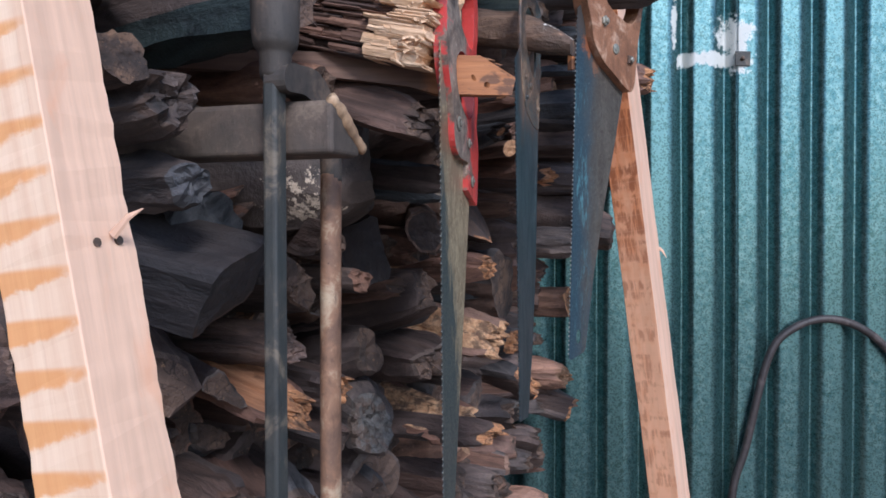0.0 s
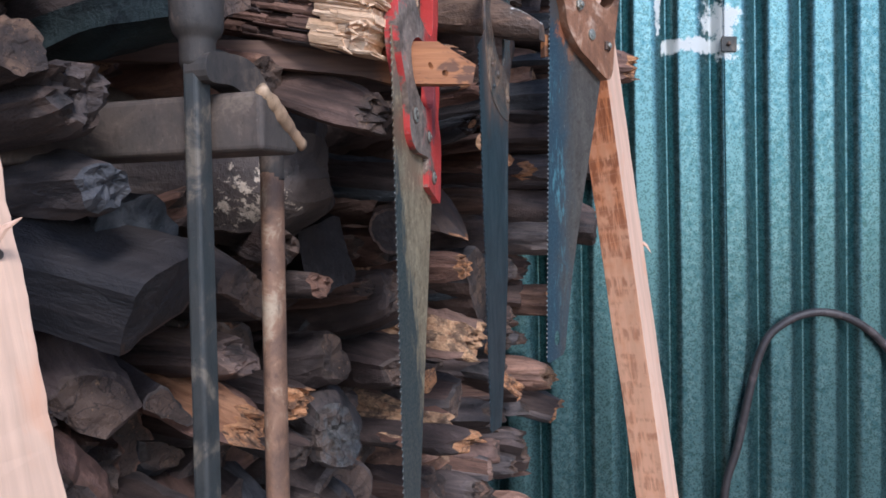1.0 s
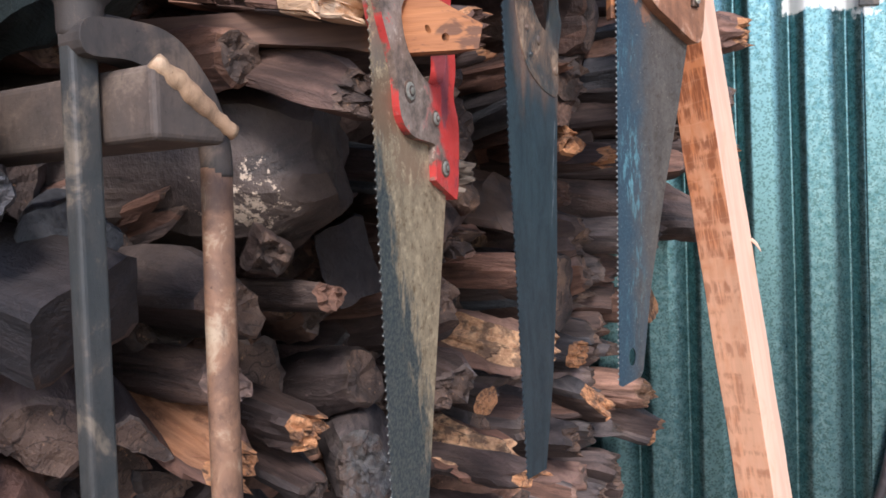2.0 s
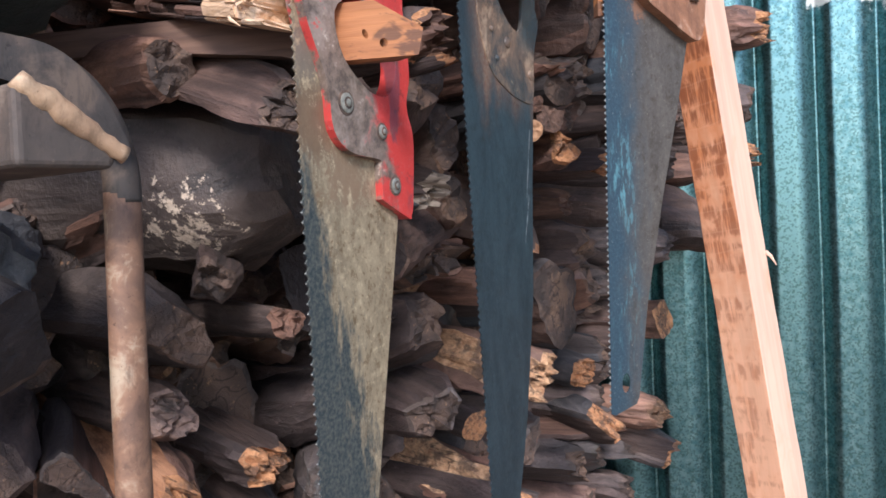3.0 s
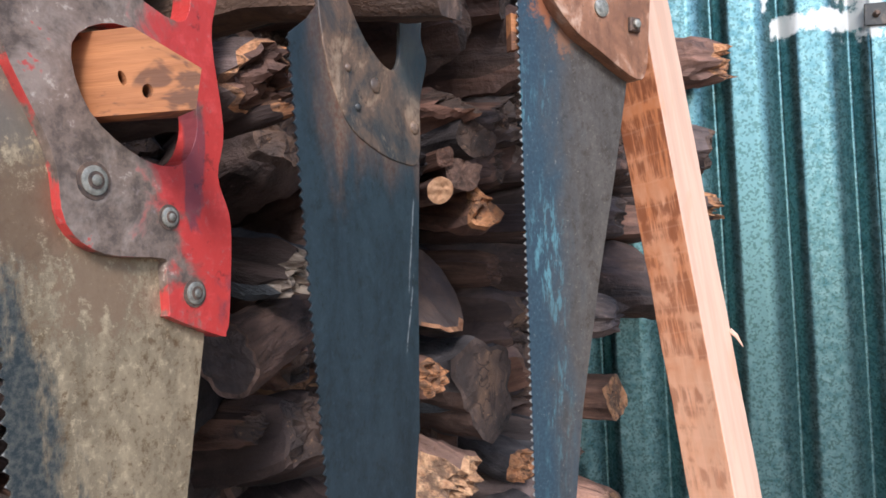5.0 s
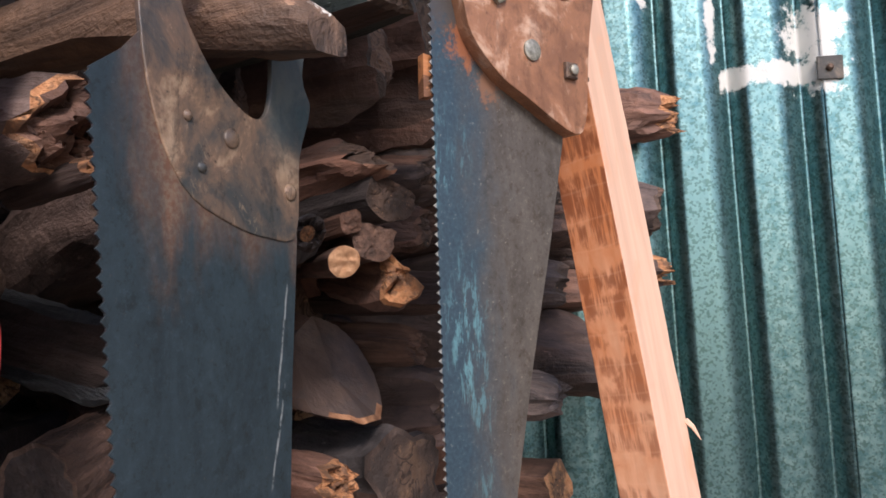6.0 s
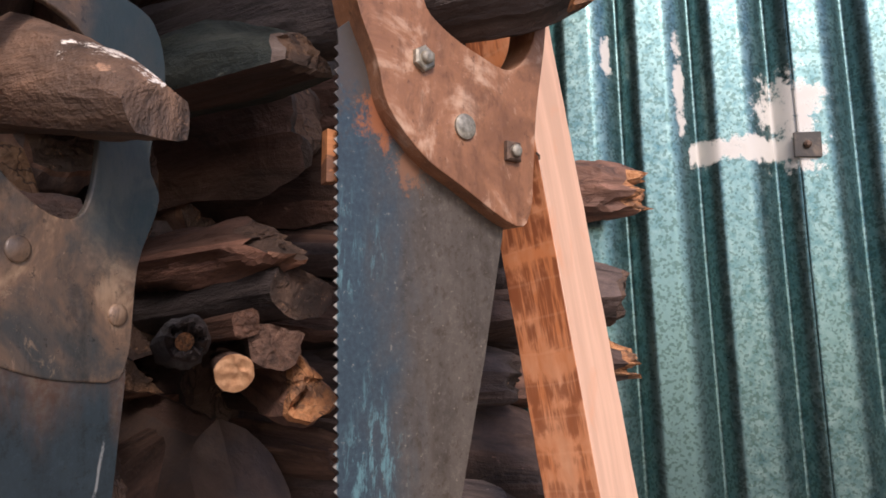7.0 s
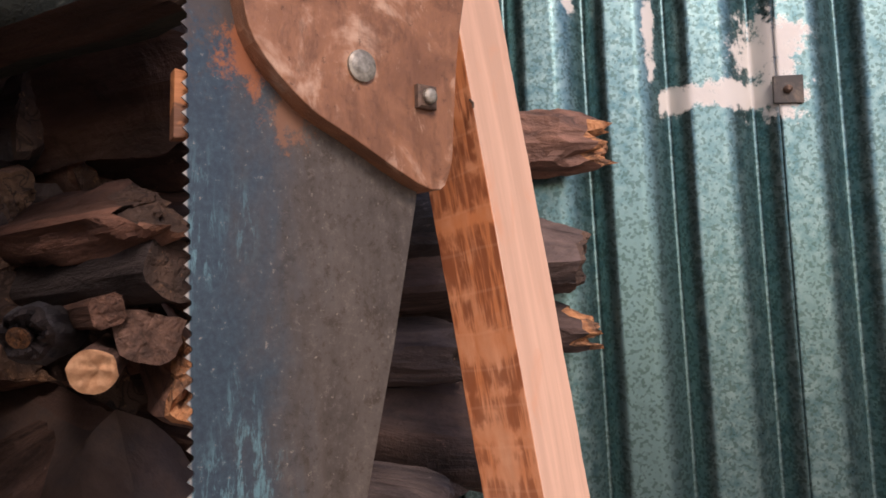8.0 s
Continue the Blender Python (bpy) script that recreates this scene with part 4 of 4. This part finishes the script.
trunk = new("trunk", trunk)
trunk.matrix_local, trunk.parent = Matrix.Diagonal((1, 1.05, 1.15, 1)) @ Matrix.Translation((-0.03, 0, 0)), torn


def fibre(rnd, x, x1, y, z, h):
    """One blocky fibre of torn wood from x to x1."""
    bm = bmesh.new()
    rings = []
    for px, k in ((x, 1.0), (x + (x1 - x) * 0.35, 1.0), (x + (x1 - x) * 0.7, 1.0), (x1, rnd.uniform(0.8, 1.0))):
        zc = z + h / 2 + rnd.uniform(-0.0004, 0.0004)
        rings.append([bm.verts.new((px + rnd.uniform(-0.0025, 0.0025), y + dy + rnd.uniform(-0.0005, 0.0005), zc + dz * h * 0.53 * k)) for dy, dz in ((0.0004, -0.95), (-0.001, 0), (0.0004, 0.95), (0.03, 1), (0.03, -1))])
    for p, q in zip(rings, rings[1:]):
        for i in range(5):
            bm.faces.new((p[i], p[(i + 1) % 5], q[(i + 1) % 5], q[i]))
    bm.faces.new(rings[0][::-1])
    bm.faces.new(rings[-1])
    return bm


# the torn face: a fan of pale fibres of uneven length and depth, dark shredded wood behind it
rnd_torn = random.Random(5)
part("core", fibre(rnd_torn, -0.055, -0.008, -0.049, -0.056, 0.056), TORN, torn)
z = -0.060
while z < 0.065:
    h = rnd_torn.choice((0.003, 0.0042, 0.006, 0.009))
    bulge = -0.050 - 0.008 * math.sin(math.pi * min(1.0, (z + 0.06) / 0.125))
    end = 0.006 - rnd_torn.uniform(0, 0.016) - 0.25 * max(0.0, z - 0.012)
    bare = 0.055 if z < -0.034 else max(0.0, 0.070 - 0.070 * (z + 0.034) / 0.062)
    x = end - bare - rnd_torn.uniform(-0.012, 0.014)
    while x < end - 0.005:
        x1 = min(end, x + rnd_torn.choice((0.012, 0.022, 0.035, 0.06)))
        rise = rnd_torn.uniform(-0.0020, 0.0008)
        part("fibre", fibre(rnd_torn, x, x1 + rnd_torn.uniform(0, 0.006), bulge + rise, z, h * rnd_torn.uniform(0.8, 1.5)), TORN, torn)
        x = x1 - 0.002
    x = end - bare
    while x > -0.21:
        x0 = x - rnd_torn.choice((0.02, 0.035, 0.05))
        part("fibre", fibre(rnd_torn, x0, x + rnd_torn.uniform(0, 0.02), bulge + 0.007 + rnd_torn.uniform(-0.003, 0.004), z, h * rnd_torn.uniform(0.7, 1.3)), SPLIT, torn)
        x = x0 + 0.004
    z += h * 0.96
for i in range(26):
    x0, z0 = rnd_torn.uniform(-0.03, 0.0), rnd_torn.uniform(-0.058, 0.03)
    dx, dz = rnd_torn.uniform(0.008, 0.022), rnd_torn.uniform(-0.006, 0.006)
    x0 -= 0.25 * max(0.0, z0 - 0.012)
    part("splinter", tube([(x0, -0.054, z0), (x0 + dx * 0.6, -0.058 - rnd_torn.uniform(0, 0.004), z0 + dz * 0.3), (x0 + dx, -0.057, z0 + dz)], [rnd_torn.uniform(0.0012, 0.0026), 0.0015, 0.0003], 5, 0.5), TORN, torn)
KEEP.append((-0.50, 1.70, 0.07, 0.065))


def chopped_branch():
    """A branch along x whose top is chopped off in a slope towards its free end."""
    sides, verts, faces = 18, [], []
    xs = [-0.40, -0.30, -0.22, -0.16, -0.12, -0.09, -0.07, -0.05, -0.035, -0.02, -0.008, 0.004, 0.014, 0.023, 0.031, 0.038, 0.044, 0.048]
    for x in xs:
        low = -0.014 - 0.20 * max(x, -0.12)
        top = min(0.031 - 0.22 * max(x, -0.12), 0.027 - 0.45 * x - 4.0 * max(0.0, x) ** 2)
        wide = 0.021 - 0.006 * max(0.0, x / 0.048)
        for k in range(sides):
            w = 2 * math.pi * k / sides
            c, d = math.cos(w), math.sin(w)
            f = 1 / (abs(c) ** 3 + abs(d) ** 3) ** (1 / 3) * (1 + 0.14 * noise.noise(Vector((x * 22, c * 1.5, d * 1.5))) + 0.10 * noise.noise(Vector((x * 80, c * 3, d * 3))))
            verts.append((x - 0.022 + 0.003 * noise.noise(Vector((c, d, 3.0))), wide * c * f, (low + top) / 2 + (top - low) / 2 * d * f))
    for i in range(len(xs) - 1):
        for k in range(sides):
            a, b = i * sides + k, i * sides + (k + 1) % sides
            faces.append((a, b, b + sides, a + sides))
    faces.append(tuple(range(sides))[::-1])
    faces.append(tuple((len(xs) - 1) * sides + k for k in range(sides)))
    me = bpy.data.meshes.new("firewood_log")
    me.from_pydata(verts, [], faces)
    me.materials.append(BARK_PAINT)
    me.polygons.foreach_set("use_smooth", [True] * len(faces))
    me.set_sharp_from_angle(angle=radians(22))
    return me


firewood(chopped_branch(), pose(-0.135, -0.218, 1.722, 0, 0, -18), "short dark chopped branch with white paint, carrying the black saw")
KEEP.append((-0.40, 1.735, 0.032, 0.03))
single(104, "half", "broken", [BARK, SPLIT, END_FRESH], (0.045, -0.02, 1.862), 0.036, -16, 0, 70, label="split brown log carrying the brown saw")
single(118, "half", "axe", [BARK_MOSS, SPLIT, END, RIM_PALE], (-0.13, -0.01, 1.82), 0.04, -20, 0, 20, label="bark covered log with a brown end")
# by the iron wall
single(107, "square", "cut", [BARK, SPLIT, END_FRESH], (-0.044, 0.375, 1.340), 0.036, -26, 0, 10, label="squared log with a tan end by the iron wall", keep=1.3, rough=0.5)
single(108, "round", "torn", FRESH, (0.090, 0.42, 1.602), 0.029, -2, 4, 0, label="frayed orange stick end near the wall", keep=0.8, length=0.40)
single(109, "round", "axe", [BARK, SPLIT, END], (0.092, 0.400, 1.678), 0.042, -2, 0, 30, label="dark rough log end near the wall", rough=1.4, length=0.40)
single(110, "round", "torn", [BARK, SPLIT, END_FRESH], (0.112, 0.405, 1.800), 0.037, -2, 3, 0, label="dark knobbly stub with a small orange end", keep=0.8, rough=1.7, length=0.40)
single(127, "half", "broken", [BARK_GREY, SPLIT, BARK_GREY], (-0.040, 0.290, 1.459), 0.031, -24, 3, 20, label="grey log with pale scuffed bark at its end")
single(128, "round", "broken", [BARK, SPLIT, END, RIM], (-0.060, 0.370, 1.185), 0.032, -20, 0, 50, label="dark bark covered log end")
single(113, "wedge", "broken", [BARK_GREY, SPLIT, END_FRESH], (-0.126, 0.300, 1.188), 0.046, -34, 6, 0, label="split log with a broad tan end", face=[0.9, 3.9], slant=0.02, rough=0.6)
single(111, "round", "broken", [BARK_GREY, SPLIT, END_FRESH], (-0.160, 0.280, 1.275), 0.030, -38, 3, 0, label="log with a rounded tan end", rough=0.7)
single(129, "half", "axe", [BARK_GREY, SPLIT, END_FRESH], (-0.041, 0.40, 1.125), 0.034, -12, 8, 30, label="grey split log with a tan tip", face=[2.4])
single(150, "round", "axe", [SHADED_BARK, DARK_SPLIT, SHADED_BARK], (0.034, 0.372, 1.500), 0.052, -3, 9, 0, label="thick dark log sloping down by the wall", keep=0.9, length=0.40)
# beside and behind the black saw
single(154, "round", "broken", [BARK, END_FRESH, END_FRESH], (-0.211, -0.266, 1.644), 0.0085, -30, 0, 0, label="pale chewed knob of wood", keep=0, rough=0.9, sides=16, length=0.1)
single(120, "round", "torn", [BARK, SPLIT, SPLIT, END_FRESH], (-0.228, -0.266, 1.662), 0.029, -24, 6, 0, label="brown log end with pale chewed wood", rough=1.2)
single(130, "half", "broken", DARK, (-0.156, 0.032, 1.707), 0.027, -32, 0, 0, label="dark log with a jagged slanting end", slant=0.05, rough=1.4, face=[2.2])
single(121, "half", "cut", [BARK, SPLIT, END], (-0.156, 0.036, 1.665), 0.027, -36, 0, 0, label="split brown log with a dull sawn end", face=[1.2], flat=0.9, rough=0.6)
single(105, "round", "cut", [BARK, SPLIT, PALE_CUT], (-0.176, -0.012, 1.612), 0.0125, -62, 2, 0, label="thin stick with a pale round cut end", keep=1.5, rough=0.25)
single(131, "round", "cut", [BARK, SPLIT, END_FRESH], (-0.193, -0.048, 1.631), 0.0055, -60, 0, 0, label="thin twig with a pale cut end", keep=1.0, rough=0.25, sides=14)
single(151, "round", "broken", [BARK_GREY, SPLIT, DARK_SPLIT], (-0.200, -0.036, 1.631), 0.017, -60, 0, 0, label="small grey log with a dull end", rough=0.8)
single(152, "square", "cut", [BARK, SPLIT, SPLIT], (-0.176, -0.008, 1.640), 0.012, -50, 0, 5, label="small squared stick with a brown sawn end", rough=0.3, sides=16)
single(153, "half", "cut", [BARK, SPLIT, SPLIT], (-0.164, 0.012, 1.628), 0.020, -55, 0, 0, label="dull brown log end behind the cut stick", face=[1.4])
single(106, "wedge", "broken", [BARK, SPLIT, END_FRESH], (-0.146, 0.046, 1.604), 0.034, -58, 6, 0, label="split log with a fresh orange face", face=[2.9, 0.7], slant=0.012, rough=0.6)
single(132, "half", "torn", [BARK, SPLIT, END_FRESH], (-0.112, 0.172, 1.583), 0.024, -26, 4, 0, label="dark log frayed to tan fibres", face=[2.4])
single(133, "square", "broken", [BARK, SPLIT, SPLIT], (-0.175, 0.180, 1.525), 0.026, -30, 4, 25, label="squarish dark split log", rough=0.8)
single(119, "half", "cut", [BARK, BLOTCHED, BLOTCHED, ORANGE_SPLIT], (-0.197, 0.110, 1.494), 0.058, -28, 14, 0, label="broad dark split log with an orange lower edge", face=[2.5, 4.5], slant=0.105, rough=0.45)
single(125, "round", "broken", FRESH, (-0.216, 0.056, 1.428), 0.025, -30, 0, 0, label="dark log with an orange broken end")
single(112, "half", "torn", [BARK, CRUMB, CRUMB], (-0.200, 0.092, 1.308), 0.040, -20, 10, 0, label="rotten log with a long crumbling orange face", face=[2.7], rough=2.0)
single(134, "round", "cut", [BARK, SPLIT, END_FRESH], (-0.272, 0.018, 1.251), 0.020, -42, 0, 0, label="log with a small pale round end", rough=0.7)
single(124, "half", "torn", [BARK, CRUMB, CRUMB], (-0.250, 0.012, 1.185), 0.038, -30, 6, 0, label="rotten log crumbling to pale orange", face=[2.6], rough=2.0)
single(135, "wedge", "torn", FRESH, (-0.212, -0.008, 1.170), 0.034, -28, 0, 200, label="split log with a broken orange end")
# between the bow saw and the red saw
single(136, "wedge", "broken", [BARK_GREY, SPLIT, END], (-0.288, -0.392, 1.592), 0.034, -24, 18, 0, label="grey split log with a rough tan end", face=[2.4, 4.6], rough=0.7)
single(137, "half", "torn", [BARK_GREY, SPLIT, TORN_GREY], (-0.264, -0.140, 1.546), 0.028, -26, 8, 0, label="grey log with pale torn splinters", face=[2.8], rough=1.3)
single(138, "round", "cut", [BARK, SPLIT, DARK_SPLIT, RIM], (-0.294, -0.200, 1.484), 0.023, -84, 8, 30, label="dark log end ringed by a pale rim", flat=1.25, rough=0.8)
single(139, "half", "broken", [BARK, SPLIT, END, RIM_PALE], (-0.305, -0.066, 1.292), 0.043, -46, 4, 0, label="thick dark log with pale lines on its end", face=[1.9], rough=1.1)
single(140, "square", "cut", [BARK_GREY, DARK_SPLIT, DARK_SPLIT], (-0.384, -0.192, 1.442), 0.040, -68, 0, 8, label="dark blue-grey slab standing on edge", flat=1.5, rough=0.5)
single(141, "round", "broken", [BARK_GREY, SPLIT, WHORL], (-0.373, -0.186, 1.225), 0.042, -62, 0, 0, label="grey log with a whorled weathered end", flat=1.15, rough=1.1)
single(142, "half", "axe", [BARK, SPLIT, END], (-0.396, -0.250, 1.235), 0.024, -30, 4, 0, label="brown split log with a pointed end", face=[2.2])
single(143, "half", "torn", [BARK, SPLIT, END_FRESH], (-0.396, -0.256, 1.300), 0.033, -26, 6, 0, label="split log with a forked tan end", face=[1.4], rough=1.5)
single(123, "wedge", "torn", [BARK, ORANGE_SPLIT, END_FRESH], (-0.426, -0.360, 1.288), 0.034, -24, 12, 0, label="split log torn to tan fibres at its end", face=[2.2, 4.8], rough=1.2)
single(144, "round", "broken", [SHADED_BARK, SPLIT, BARK_GREY], (-0.440, -0.336, 1.357), 0.027, -26, 0, 0, label="grey weathered log with a rounded end")
single(126, "half", "axe", [SHADED_BARK, DARK_SPLIT, END], (-0.432, -0.345, 1.422), 0.049, -24, 3, 0, label="brown log with a reddish broken end", face=[4.2], rough=0.9)
single(145, "half", "axe", [SHADED_BARK, SPLIT, SPLIT], (-0.372, -0.262, 1.427), 0.023, -24, 0, 0, label="smooth brown split log tapering to a tip", face=[1.3], rough=0.6)
single(146, "wedge", "broken", [SHADED_BARK, DARK_SPLIT, END], (-0.394, -0.352, 1.470), 0.029, -58, 5, 0, label="split log with a dull yellowed end", face=[1.0, 2.9], rough=0.7)
single(147, "round", "axe", DARK, (-0.392, -0.388, 1.634), 0.031, -26, 4, 0, label="dark log with a tapering end above the large one")
# behind the pale beam
single(114, "half", "cut", [BARK_MOSS, SPLIT, END], (-0.40, -0.50, 1.705), 0.06, -18, 0, 90, label="thick mossy green log")
single(115, "square", "cut", [BARK_GREY, DARK_SPLIT, DARK_SPLIT, RIM], (-0.458, -0.520, 1.424), 0.054, -14, 12, 16, label="heavy dark split wedge with a sharp edge", rough=0.4, slant=-0.03)
single(148, "round", "cut", [BARK_GREY, SPLIT, BARK_GREY], (-0.470, -0.486, 1.484), 0.033, -44, 4, 0, label="dark grey log with a pale line on its end")
single(116, "round", "axe", [SHADED_BARK, SPLIT, BARK_GREY], (-0.449, -0.584, 1.520), 0.023, -36, 0, 0, label="grey log with a round pale end")
single(149, "round", "broken", [SHADED_BARK, DARK_SPLIT, SHADED_BARK, RIM], (-0.452, -0.604, 1.580), 0.029, -30, 0, 0, label="dark log with a reddish split in its end")
single(117, "round", "cut", [SHADED_BARK, SPLIT, END], (-0.470, -0.640, 1.603), 0.020, -36, 0, 0, label="brown log with an orange end")

# the plank through the red handle, with its sloped end and bored holes
plank = tagged(new("protruding_plank"), "orange sawn plank sticking out of the woodpile", "plank")
plank.matrix_world = pose(-0.190, -0.377, 1.640, 0, 2.5, -3)
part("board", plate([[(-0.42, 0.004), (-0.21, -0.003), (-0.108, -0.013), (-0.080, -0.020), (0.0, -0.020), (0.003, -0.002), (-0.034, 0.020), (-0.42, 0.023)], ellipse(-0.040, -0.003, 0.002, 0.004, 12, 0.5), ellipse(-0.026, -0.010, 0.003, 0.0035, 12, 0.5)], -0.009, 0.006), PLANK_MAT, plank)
for v in plank.children[0].data.vertices:
    if v.co.y > 0 and v.co.x > -0.05:
        v.co.x -= 0.022
part("board_back", plate([[(-0.42, 0.005), (-0.21, -0.002), (-0.108, -0.012), (-0.080, -0.019), (-0.026, -0.019), (-0.024, -0.002), (-0.06, 0.018), (-0.42, 0.021)]], 0.0063, 0.011), BARK, plank, "dark wood inside the bored holes")
KEEP.append((-0.16, 1.79, 0.10, 0.05))
KEEP.append((-0.42, 1.642, 0.05, 0.02))
chip = part("wood_chip", plate([[(-0.004, -0.015), (0.003, -0.014), (0.003, 0.015), (-0.003, 0.016)]], -0.004, 0.004), PLANK_MAT, bevel=0.0008)
chip.matrix_world = pose(-0.094, -0.078, 1.728, 0, 0, 40)
tagged(chip, "small orange wood chip behind the brown saw", "wood chip")

# the stacked rest
random.seed(11)
lower = []
z = 0.035
while z < 2.12:
    h = random.uniform(0.058, 0.078)
    s = -0.80 + random.uniform(0, 0.05)
    limit = 0.44 if z > 1.32 else 0.36
    while s < limit:
        w = random.choice((0.05, 0.065, 0.08, 0.095, 0.12 if s > -0.35 else 0.085))
        zc = z + random.uniform(-0.012, 0.012)
        busy = any(abs(s - a) < hw + w * 0.40 and abs(zc - b) < hh + h * 0.36 for a, b, hw, hh in KEEP)
        if busy:
            p = ALONG * s + AX * -0.385
            yaw = -24 if p.y < 0.22 else -4
            back = (MESHES[random.randrange(len(MESHES))][1], log_pose(p.x, p.y, zc, yaw, 0, random.uniform(0, 360), 0.8, w / 0.075, w / 0.075))
            if p.y > 0.39:
                pass
            elif z > 0.98:
                firewood(*back, "dark log set deep in the stack")
            else:
                lower.append(back)
        else:
            near = min(1.0, max(0.0, (s + 0.2) / 0.45))
            yaw = -38 + 34 * near + random.uniform(-22, 20) * (1 - 0.8 * near)
            out = (-0.255 if 1.1 < z < 1.78 and s > -0.62 else -0.215) + random.choice((random.uniform(-0.03, 0.035), random.uniform(-0.085, 0.01))) - 0.06 * min(1.0, max(0.0, -0.55 - s) / 0.15) - (0.035 if z < 1.39 else 0.0)
            p = ALONG * s + AX * out
            i = random.randrange(len(MESHES))
            m = log_pose(p.x, p.y, zc, yaw, random.uniform(-11, 9), random.uniform(0, 360), 1 if near < 0.5 else 0.9, w / 0.088, w / 0.088)
            if p.y + 0.46 * math.sin(radians(-yaw)) < 0.405:
                if z > 0.98 and s > -0.95:
                    firewood(MESHES[i][1], m, ("weathered round log in the stack", "dark split log in the stack")[MESHES[i][0] != "round"])
                else:
                    lower.append((MESHES[i][1], m))
        s += w * 0.86
    z += h
# short dark logs behind, close to the iron wall
z = 1.02
while z < 2.1:
    reach = -0.10 if z < 1.475 else 0.02
    for y in () if 1.43 < z < 1.57 else (0.385, 0.335):
        i = random.randrange(len(MESHES))
        k = random.uniform(0.52, 0.68)
        firewood(MESHES[i][1], log_pose(reach + random.uniform(-0.035, 0.005) - (0.385 - y) * 0.6, y, z + random.uniform(-0.01, 0.01), random.uniform(-5, 2), random.uniform(-4, 5), random.uniform(0, 360), 0.9, k, k), "dark log end in the shade by the wall")
    z += 0.048
vs, fs, ms = [], [], []
for me, m in lower:
    base = len(vs)
    vs += [tuple(m @ v.co) for v in me.vertices]
    fs += [tuple(base + k for k in p.vertices) for p in me.polygons]
    ms += [p.material_index for p in me.polygons]
rest = bpy.data.meshes.new("firewood_stack")
rest.from_pydata(vs, [], fs)
for m in (BARK, SPLIT, END, RIM):
    rest.materials.append(m)
rest.polygons.foreach_set("material_index", ms)
rest.update()
tagged(new("firewood_stack", rest), "dense stack of dark weathered firewood on the ground", "firewood", kind="stuff")
